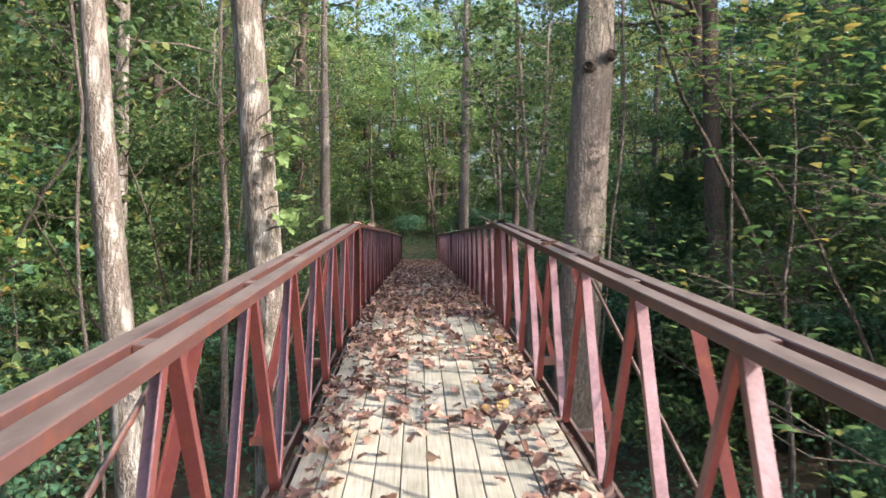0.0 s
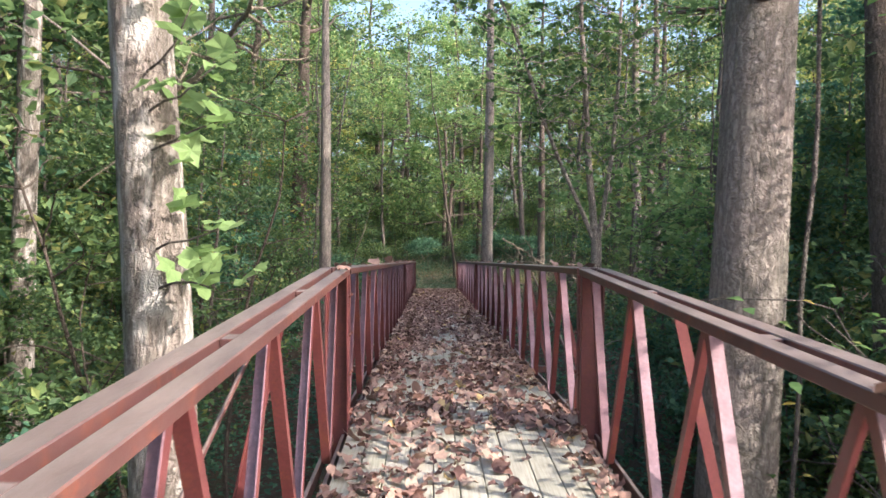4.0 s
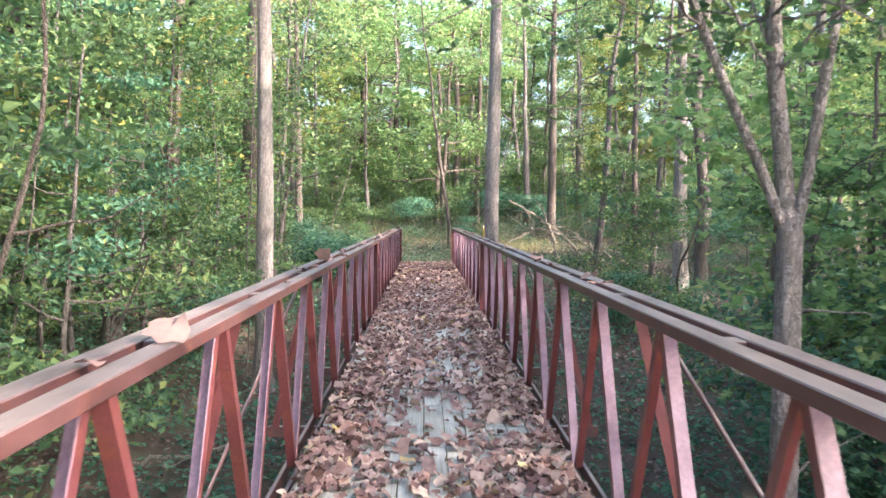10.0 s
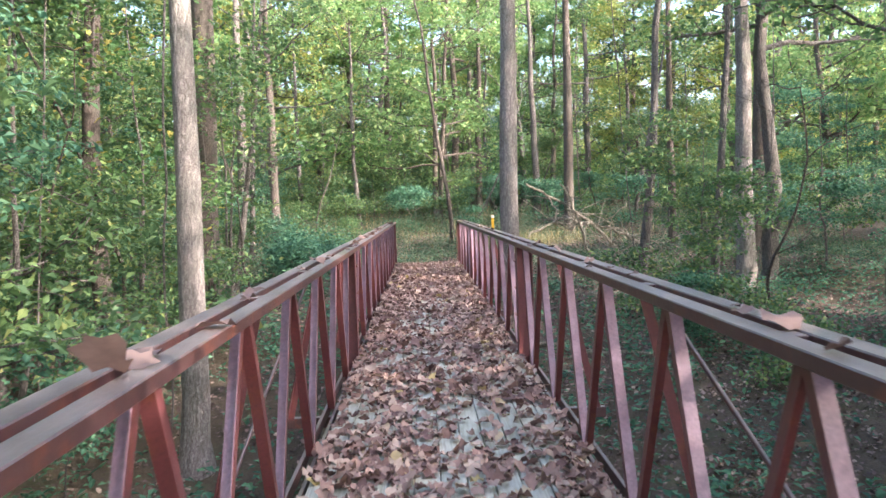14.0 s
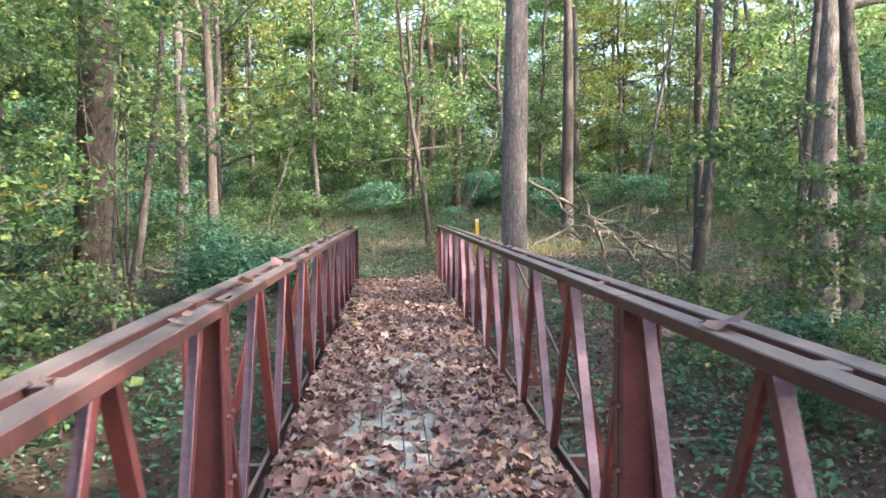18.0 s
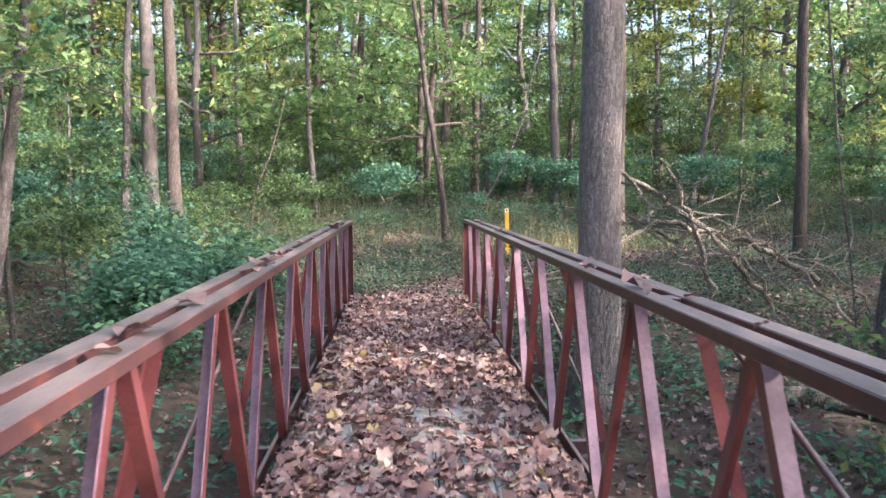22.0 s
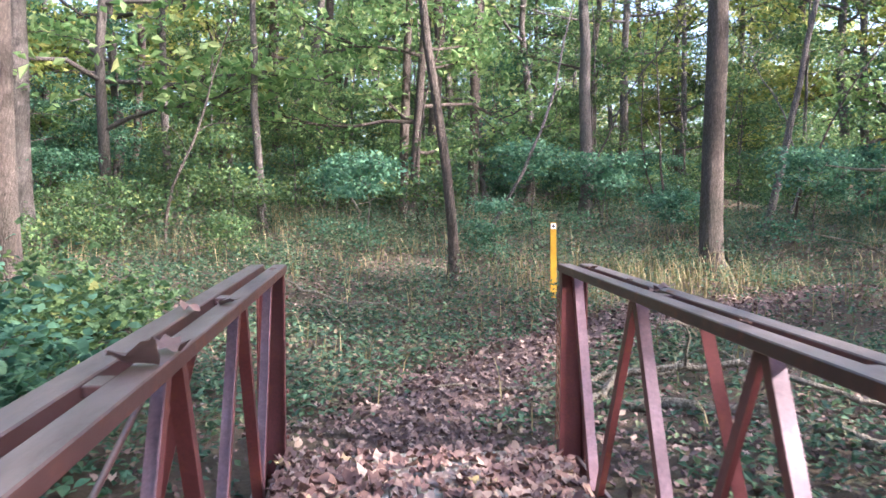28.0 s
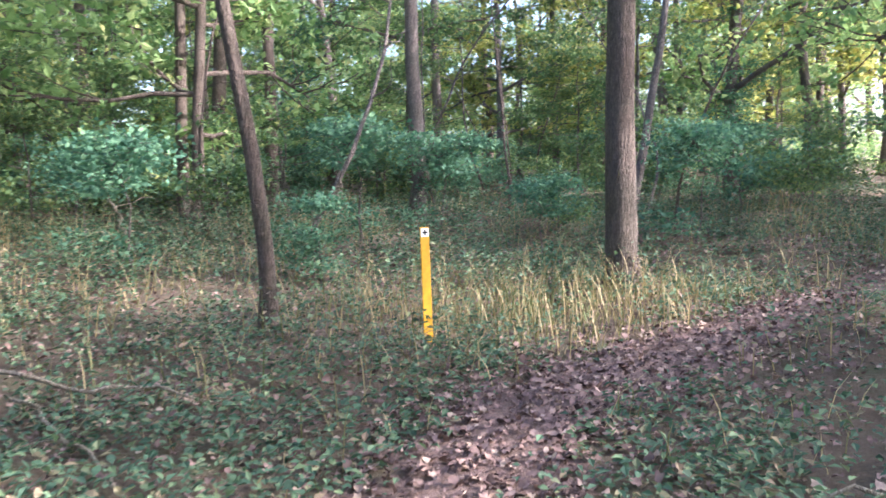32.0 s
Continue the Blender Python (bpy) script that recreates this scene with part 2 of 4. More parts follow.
def array_mesh(name, verts, faces, smooth=False):
    """A mesh from an (n, 3) array of places and an (m, 3 or 4) array of corners."""
    me = bpy.data.meshes.new(name)
    verts, faces = np.asarray(verts, dtype=np.float32), np.asarray(faces, dtype=np.int32)
    k = faces.shape[1]
    me.vertices.add(len(verts))
    me.vertices.foreach_set("co", verts.ravel())
    me.loops.add(faces.size)
    me.loops.foreach_set("vertex_index", faces.ravel())
    me.polygons.add(len(faces))
    me.polygons.foreach_set("loop_start", np.arange(0, faces.size, k, dtype=np.int32))
    me.polygons.foreach_set("use_smooth", np.full(len(faces), smooth))
    me.update(calc_edges=True)
    return me


def box(bm, x0, x1, y0, y1, z0, z1, m=None, bevel=0.0):
    r = bmesh.ops.create_cube(bm, size=1)
    vs = r["verts"]
    for v in vs:
        v.co = Vector((x0 + (v.co.x + 0.5) * (x1 - x0), y0 + (v.co.y + 0.5) * (y1 - y0), z0 + (v.co.z + 0.5) * (z1 - z0)))
    if bevel:
        es = list({e for v in vs for e in v.link_edges})
        vs = list({v for f in bmesh.ops.bevel(bm, geom=es, offset=bevel, segments=1, affect="EDGES")["faces"] for v in f.verts} | {v for v in vs if v.is_valid})
    if m is not None:
        bmesh.ops.transform(bm, matrix=m, verts=[v for v in vs if v.is_valid])


def tube_arrays(points, radii, sides, base=0, rough=0.0, rng=None):
    """Corners and quads of a round, tapering tube along points."""
    P = np.asarray(points, dtype=float)
    T = np.gradient(P, axis=0)
    T /= np.linalg.norm(T, axis=1)[:, None] + 1e-9
    ref = np.where(np.abs(T[:, 2:3]) > 0.9, np.array([[1.0, 0, 0]]), np.array([[0, 0, 1.0]]))
    ref[:] = ref[len(ref) // 2]
    A = np.cross(T, ref)
    A /= np.linalg.norm(A, axis=1)[:, None] + 1e-9
    B = np.cross(T, A)
    ang = np.linspace(0, 2 * np.pi, sides, endpoint=False)
    R = np.asarray(radii, dtype=float)[:, None] * np.ones((1, sides))
    if rough and rng is not None:
        R = R * (1 + rough * rng.standard_normal(R.shape))
    V = P[:, None, :] + R[:, :, None] * (np.cos(ang)[None, :, None] * A[:, None, :] + np.sin(ang)[None, :, None] * B[:, None, :])
    n = len(P)
    i = np.arange(n - 1)[:, None] * sides
    j = np.arange(sides)[None, :]
    k = (np.arange(sides)[None, :] + 1) % sides
    F = np.stack([i + j, i + k, i + sides + k, i + sides + j], axis=-1).reshape(-1, 4) + base
    return V.reshape(-1, 3), F


class Tubes:
    """Gathers tubes for one mesh."""

    def __init__(self):
        self.v, self.f, self.n = [], [], 0

    def add(self, points, radii, sides=6, rough=0.0, rng=None):
        v, f = tube_arrays(points, radii, sides, self.n, rough, rng)
        self.v.append(v)
        self.f.append(f)
        self.n += len(v)

    def mesh(self, name):
        return array_mesh(name, np.concatenate(self.v), np.concatenate(self.f), True)


def unit(a):
    return a / (np.linalg.norm(a, axis=1)[:, None] + 1e-9)


def leaf_arrays(centres, size, rng, flat=0.6, width=0.62, up=None):
    """Folded kite-shaped leaves, each of two faces on four corners."""
    n = len(centres)
    up = np.array([0, 0, 1.0]) if up is None else up
    nrm = unit(flat * up + (1 - flat) * rng.standard_normal((n, 3)))
    d = unit(np.cross(nrm, rng.standard_normal((n, 3))))
    s = np.cross(nrm, d)
    L = (size * rng.uniform(0.6, 1.35, n))[:, None]
    tip = centres + d * L * 0.55 - nrm * L * 0.12
    root = centres - d * L * 0.45
    fold = nrm * L * 0.10
    a, b = centres + s * L * width * 0.5 + fold, centres - s * L * width * 0.5 + fold
    V = np.stack([root, a, tip, b], axis=1).reshape(-1, 3)
    i = np.arange(n)[:, None] * 4
    F = np.concatenate([i + np.array([[0, 2, 1]]), i + np.array([[0, 3, 2]])], axis=1).reshape(-1, 3)
    return V, F


def blade_arrays(centres, size, rng, flat=0.6, width=0.6):
    """Pointed oval leaves with a bent blade: six corners and four faces each."""
    n = len(centres)
    nrm = unit(flat * np.array([0, 0, 1.0]) + (1 - flat) * rng.standard_normal((n, 3)))
    d = unit(np.cross(nrm, rng.standard_normal((n, 3))))
    s = np.cross(nrm, d)
    L = (size * rng.uniform(0.6, 1.35, n))[:, None]
    w = L * width * 0.5
    P = (centres - d * L * 0.5, centres - d * L * 0.2 + s * w * 0.85 + nrm * L * 0.05, centres - d * L * 0.2 - s * w * 0.85 + nrm * L * 0.05,
         centres + d * L * 0.15 + s * w + nrm * L * 0.04, centres + d * L * 0.15 - s * w + nrm * L * 0.04, centres + d * L * 0.55 - nrm * L * 0.16)
    i = np.arange(n)[:, None] * 6
    F = np.concatenate([i + np.array([f]) for f in ((0, 1, 2), (1, 3, 2), (2, 3, 4), (3, 5, 4))], axis=1).reshape(-1, 3)
    return np.stack(P, axis=1).reshape(-1, 3), F


# lobed outline of a broad dead leaf: angle, radius
LOBES = [(0, 1.0), (24, 0.74), (48, 0.92), (80, 0.70), (112, 0.82), (150, 0.62), (180, 0.50), (210, 0.62), (248, 0.82), (280, 0.70), (312, 0.92), (336, 0.74)]


def litter_arrays(centres, size, rng, tilt=0.35, curl=0.35):
    """Curled lobed leaves lying about: a fan of faces round each middle."""
    n, k = len(centres), len(LOBES)
    nrm = unit(np.array([0, 0, 1.0]) + tilt * rng.standard_normal((n, 3)))
    d = unit(np.cross(nrm, rng.standard_normal((n, 3))))
    s = np.cross(nrm, d)
    L = size * rng.uniform(0.55, 1.25, n)
    bend = curl * rng.standard_normal((n, 2))
    V = np.zeros((n, k + 1, 3))
    V[:, 0] = centres
    for q, (a, r) in enumerate(LOBES):
        rr = r * 0.5 * rng.uniform(0.8, 1.15, n)
        u, w = rr * math.cos(radians(a)), rr * math.sin(radians(a))
        lift = np.abs(bend[:, 0]) * np.abs(u) * 1.1 + bend[:, 1] * w * 1.6 + 0.45 * curl * rng.standard_normal(n)
        V[:, q + 1] = centres + (L * u)[:, None] * d + (L * w)[:, None] * s + (L * lift)[:, None] * nrm
    i = np.arange(n)[:, None, None] * (k + 1)
    q = np.arange(k)
    fan = np.stack([np.zeros(k, int), 1 + q, 1 + (q + 1) % k], axis=-1)[None]
    return V.reshape(-1, 3), (i + fan).reshape(-1, 3)


# ---- ground ----
GX = 0.12      # the bridge's middle line
PROFILE = ((-200, 5.0), (-40.84, 1.4), (-11, 0.1), (-3.51, -0.22), (-1.9, -0.36), (0.04, -1.2), (4.82, -1.7), (14.8, -1.5), (23.57, -0.95), (28.65, -0.2), (32.24, 0.25), (35.71, 0.52), (39.21, 0.50), (42.6, 0.72), (49.56, 1.25), (59.6, 1.7), (90, 3.0), (400, 9.0))


def ground_z(x, y):
    y, x = np.asarray(y, dtype=float), np.asarray(x, dtype=float)
    z = np.interp(y, [p[0] for p in PROFILE], [p[1] for p in PROFILE])
    k = np.clip((np.abs(x - GX) - 1.5) / 6, 0, 1)
    bumps = 0.18 * np.sin(0.55 * x + 1.3) * np.sin(0.43 * y + 0.4) + 0.10 * np.sin(1.3 * x + 0.6 * y) + 0.06 * np.sin(2.1 * x - 1.7 * y + 2)
    return z + bumps * (0.25 + 0.75 * k) + 0.012 * np.clip(np.abs(x) - 8, 0, 60)


def gz(x, y):
    return float(ground_z(x, y))


def build_ground():
    far = np.array([-3000.0, -900, -400, -200, -120])
    xs = np.concatenate([far, np.linspace(-80, -16, 33), np.linspace(-15, 15, 76), np.linspace(16, 80, 33), -far[::-1]])
    ys = np.concatenate([far, np.linspace(-80, -8, 37), np.linspace(-7, 62, 173), np.linspace(64, 130, 34), np.array([200.0, 400, 900, 3000])])
    X, Y = np.meshgrid(xs, ys)
    V = np.stack([X, Y, ground_z(X, Y)], axis=-1).reshape(-1, 3)
    nx, ny = len(xs), len(ys)
    i = (np.arange(ny - 1)[:, None] * nx + np.arange(nx - 1)[None, :]).ravel()
    F = np.stack([i, i + 1, i + nx + 1, i + nx], axis=-1)
    tagged(link("ground", array_mesh("ground", V, F, True), EARTH), "brown forest floor of soil and leaf litter", "ground", kind="structure")


build_ground()


def build_path():
    line = [(GX, 35.8), (GX + 0.05, 36.74), (GX + 0.35, 37.77), (0.92, 38.65), (1.5, 39.35), (2.2, 40.1), (2.95, 40.65), (3.9, 41.1), (5.1, 41.55), (6.3, 42.0), (8.5, 42.9), (11.0, 43.9)]
    pts = []
    for (ax, ay), (bx, by) in zip(line, line[1:]):
        for k in range(6):
            pts.append((ax + (bx - ax) * k / 6, ay + (by - ay) * k / 6))
    V, F, rng = [], [], np.random.default_rng(5)
    for i, (x, y) in enumerate(pts):
        a, b = pts[max(i - 1, 0)], pts[min(i + 1, len(pts) - 1)]
        t = Vector((b[0] - a[0], b[1] - a[1])).normalized()
        for k in range(7):
            o = (k - 3) / 3 * (0.50 + 0.14 * rng.standard_normal() * (k in (0, 6)))
            px, py = x + t.y * o, y - t.x * o
            V.append((px, py, gz(px, py) + 0.035 - 0.03 * abs(k - 3) / 3))
    for i in range(len(pts) - 1):
        for k in range(6):
            F.append((i * 7 + k + 1, i * 7 + k, i * 7 + 7 + k, i * 7 + 8 + k))
    tagged(link("path", array_mesh("path", V, F, True), DIRT), "narrow trodden dirt path strewn with dead leaves", "path", kind="structure")
    return np.array(pts)


TRAIL = build_path()

# ---- footbridge ----
SPANS = ((-3.39, -0.168, 9.59, 0.66, 11), (9.59, 0.66, 22.61, 0.66, 11), (22.61, 0.66, 35.62, 0.66, 11))
IN, TUBE, GAP, RAIL_Z = 0.762, 0.076, 0.048, 1.08


def angle_iron(bm, a, b, leg, inward, turn):
    """An L-section bar from a to b; turn: which way its legs point."""
    a, b = Vector(a), Vector(b)
    d = (b - a).normalized()
    side = Vector((inward, 0, 0))
    other = d.cross(side).normalized() * turn
    side = other.cross(d).normalized() * (1 if other.cross(d).dot(side) > 0 else -1)
    t = 0.006
    prof = ((0, 0), (leg, 0), (leg, t), (t, t), (t, leg), (0, leg))
    rings = [[bm.verts.new(p + side * u + other * w) for u, w in prof] for p in (a, b)]
    n = len(prof)
    for i in range(n):
        bm.faces.new((rings[0][i], rings[0][(i + 1) % n], rings[1][(i + 1) % n], rings[1][i]))
    bm.faces.new(rings[0][::-1])
    bm.faces.new(rings[1])
    bmesh.ops.recalc_face_normals(bm, faces=bm.faces[:])


def build_span(i, y0, z0, y1, z1, panels):
    """One truss span in its own frame: y along it, z = 0 at the top of its boards."""
    L = math.hypot(y1 - y0, z1 - z0)
    root = new("bridge_span")
    root.matrix_world = pose(GX, y0, z0, math.degrees(math.atan2(z1 - z0, y1 - y0)), 0, 0)
    tagged(root, ("red steel truss span of footbridge, ramped, with grey boards", "red steel truss span of footbridge strewn with dead leaves", "last red steel truss span of footbridge over undergrowth")[i], "bridge span", "spans of the footbridge")
    step = L / panels
    e = 0.004
    for s in (-1, 1):
        for k, (u0, name) in enumerate(((IN, "inner_rail"), (IN + TUBE + GAP, "outer_rail"))):
            bm = bmesh.new()
            x0, x1 = sorted((s * u0, s * (u0 + TUBE)))
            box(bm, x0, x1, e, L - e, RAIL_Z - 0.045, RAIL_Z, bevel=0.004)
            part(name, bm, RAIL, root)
            bm = bmesh.new()
            x0, x1 = sorted((s * (IN + 0.036 + 0.078 * k), s * (IN + 0.060 + 0.078 * k)))
            box(bm, x0, x1, e, L - e, -0.105, -0.035, bevel=0.003)
            part("bottom_chord", bm, RAIL, root)
        xm = s * (IN + TUBE + 0.006)
        n = int(L / 1.53)
        for k in range(1, n + 1):
            bm = bmesh.new()
            y = k * L / (n + 1)
            x0, x1 = sorted((s * (IN + TUBE + 0.002), s * (IN + TUBE + GAP - 0.002)))
            box(bm, x0, x1, y - 0.05, y + 0.05, RAIL_Z - 0.03, RAIL_Z - 0.004, bevel=0.003)
            part("spacer", bm, RAIL, root)
        for k in range(panels):
            ya, yb, ym = k * step, (k + 1) * step, (k + 0.5) * step
            if k > 0:
                bm = bmesh.new()
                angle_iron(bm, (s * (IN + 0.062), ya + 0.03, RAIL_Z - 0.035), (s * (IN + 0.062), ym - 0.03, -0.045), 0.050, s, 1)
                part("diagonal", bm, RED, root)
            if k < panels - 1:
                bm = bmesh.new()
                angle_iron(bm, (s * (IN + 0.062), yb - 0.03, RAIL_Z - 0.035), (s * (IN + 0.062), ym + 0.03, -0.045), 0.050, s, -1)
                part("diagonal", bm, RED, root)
            if k == 0:
                bm = bmesh.new()
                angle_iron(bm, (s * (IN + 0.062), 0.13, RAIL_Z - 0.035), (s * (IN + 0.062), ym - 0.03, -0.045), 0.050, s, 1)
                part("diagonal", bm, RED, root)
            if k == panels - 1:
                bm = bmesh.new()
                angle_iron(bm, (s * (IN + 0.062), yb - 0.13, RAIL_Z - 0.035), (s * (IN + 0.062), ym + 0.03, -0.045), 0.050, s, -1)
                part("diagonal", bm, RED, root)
        for y in (0.0, L):
            # channel-shaped end post: web towards the neighbour span
            bm = bmesh.new()
            w = 0.012 if y == 0 else -0.012
            f = 0.075 if y == 0 else -0.075
            a, b = sorted((y + w * 0.4, y + w))
            x0, x1 = sorted((s * (IN + 0.010), s * (IN + 0.16)))
            box(bm, x0, x1, a, b, -0.2, RAIL_Z - 0.046, bevel=0.002)
            for u in (0.010, 0.152):
                p0, p1 = sorted((s * (IN + u), s * (IN + u + 0.008)))
                a, b = sorted((y + w, y + f))
                box(bm, p0, p1, a, b, -0.2, RAIL_Z - 0.046)
            post = part("end_post", bm, RED, root)
            for h in (0.12, 0.38, 0.64, 0.9):
                bm = bmesh.new()
                m = Matrix.Translation((s * (IN - 0.003), y + f * 0.55, h)) @ Euler((0, radians(90), 0)).to_matrix().to_4x4()
                bmesh.ops.create_cone(bm, cap_ends=True, segments=6, radius1=0.013, radius2=0.012, depth=0.014, matrix=m)
                part("bolt", bm, STEEL, post)
    k0 = 1
    for k in range(k0, panels, 2):
        y = (k + 0.5) * step
        bm = bmesh.new()
        box(bm, -1.22, 1.22, y - 0.03, y + 0.03, -0.185, -0.107, bevel=0.003)
        part("floor_beam", bm, RAIL, root)
        for s in (-1, 1):
            bm = bmesh.new()
            angle_iron(bm, (s * (IN + 0.15), y - 0.028, RAIL_Z - 0.038), (s * 1.18, y - 0.028, -0.11), 0.05, -s, 1)
            part("outrigger", bm, RED, root)
            if k + 2 < panels and k % 4 == (1 if s > 0 else 3):
                t = Tubes()
                t.add([(s * 1.18, y + 0.06, -0.11), (s * (IN + 0.2), y + 2 * step - 0.05, RAIL_Z - 0.10)], [0.011, 0.011], 8)
                link("stay_rod", t.mesh("stay_rod"), RAIL, root)
    # long boards, eleven abreast, in lengths with staggered ends
    rng = random.Random(40 + i)
    wide = 1.540 / 11
    for b in range(11):
        cuts = [0.004]
        while cuts[-1] < L - 5.2:
            cuts.append(cuts[-1] + (rng.choice((2.44, 3.05, 3.66)) if len(cuts) == 1 else 3.66))
        cuts.append(L - 0.004)
        for a, c in zip(cuts, cuts[1:]):
            bm = bmesh.new()
            x = -0.770 + b * wide
            box(bm, x + 0.003, x + wide - 0.003, a + 0.002, c - 0.002, -0.038, rng.uniform(-0.003, 0.003), bevel=0.004)
            part("board", bm, BOARD, root)
    for b in range(4):
        x = -0.66 + b * 0.44
        bm = bmesh.new()
        box(bm, x - 0.03, x + 0.03, 0.02, L - 0.02, -0.106, -0.043)
        part("stringer", bm, RED, root)
    return root


for i, row in enumerate(SPANS):
    build_span(i, *row)


def deck_z(y):
    y = np.asarray(y, dtype=float)
    return np.interp(y, [SPANS[0][0], SPANS[0][2], SPANS[1][2], SPANS[2][2]], [SPANS[0][1], SPANS[0][3], SPANS[1][3], SPANS[2][3]])


# ---- trees ----


def wander(rng, start, direction, length, n, bend, rise=0.0):
    p, d, out = np.array(start, float), np.array(direction, float), []
    d = d / np.linalg.norm(d)
    for _ in range(n):
        out.append(p.copy())
        p = p + d * length / (n - 1)
        d = d + bend * rng.standard_normal(3) + np.array([0, 0, rise])
        d = d / np.linalg.norm(d)
    return np.array(out)


def tree_meshes(name, seed, height, radius, lean=(0, 0), crook=0.0, crown=(0.45, 1.0), limbs=14, reach=3.0, leaf=0.16, per_twig=14, sides=10, fork=0, sink=0.6, fine=False, spray=0.2, up=(0.0, 0.7), twig_sides=5):
    """Trunk with its limbs and twigs in one mesh, its leaves in another; base at the origin."""
    rng = np.random.default_rng(seed)
    T = Tubes()
    n = 16
    h = np.concatenate([[-sink, -0.1, 0.12, 0.35], np.linspace(0.8, height, n - 4)])
    wob = np.cumsum(crook * rng.standard_normal((n, 2)), axis=0) * 0.25
    wob -= wob[3]
    P = np.stack([lean[0] * h + wob[:, 0], lean[1] * h + wob[:, 1], h], axis=-1)
    f = np.clip(h / height, 0, 1)
    R = radius * (1 - 0.85 * f ** 1.2) * (1 + 0.5 * np.exp(-np.clip(h, 0, None) / 0.22))
    T.add(P, R, sides, 0.04, rng)
    tips, dirs = [], []

    def branch(start, d, length, r, depth):
        Q = wander(rng, start, d, length, 6, 0.16, 0.05)
        T.add(Q, np.linspace(r, max(r * 0.35, 0.004), 6), twig_sides if depth else 6)
        if depth < 1:
            for _ in range(5):
                q = Q[rng.integers(2, 6)]
                branch(q, d + 0.9 * rng.standard_normal(3) * np.array([1, 1, min(0.6, 3 * spray)]), length * rng.uniform(0.3, 0.55), r * 0.4, depth + 1)
        for q in Q[2:]:
            tips.append(q)

    for k in range(limbs):
        g = rng.uniform(*crown)
        q = np.array([np.interp(g * height, h, P[:, c]) for c in range(3)])
        a = rng.uniform(0, 2 * math.pi)
        rise = rng.uniform(*up)
        r = max(np.interp(g * height, h, R) * 0.5, 0.008)
        branch(q, np.array([math.cos(a), math.sin(a), rise]), reach * rng.uniform(0.5, 1.15) * (1.15 - 0.55 * (g - crown[0]) / (crown[1] - crown[0] + 1e-6)), r, 0)
    for k in range(fork):
        g = rng.uniform(0.3, 0.5)
        q = np.array([np.interp(g * height, h, P[:, c]) for c in range(3)])
        a = rng.uniform(0, 2 * math.pi)
        Q = wander(rng, q, (0.24 * math.cos(a), 0.24 * math.sin(a), 1), height * 0.5, 8, 0.08, 0.05)
        T.add(Q, np.linspace(radius * 0.6, 0.01, 8), 8)
        tips.extend(Q[3:])
    tips = np.array(tips)
    C = np.repeat(tips, per_twig, axis=0) + rng.standard_normal((len(tips) * per_twig, 3)) * np.array([0.32, 0.32, spray]) * (0.5 + reach / 5)
    V, F = (blade_arrays if fine else leaf_arrays)(C, leaf, rng)
    return T.mesh(name + "_trunk"), array_mesh(name + "_crown", V, F)


def tree(meshes, m, bark, leaves, label, category="tree", group="", name="tree"):
    root = new(name)
    root.matrix_world = m
    tagged(root, label, category, group)
    link("trunk", meshes[0], bark, root)
    link("crown", meshes[1], leaves, root)
    return root


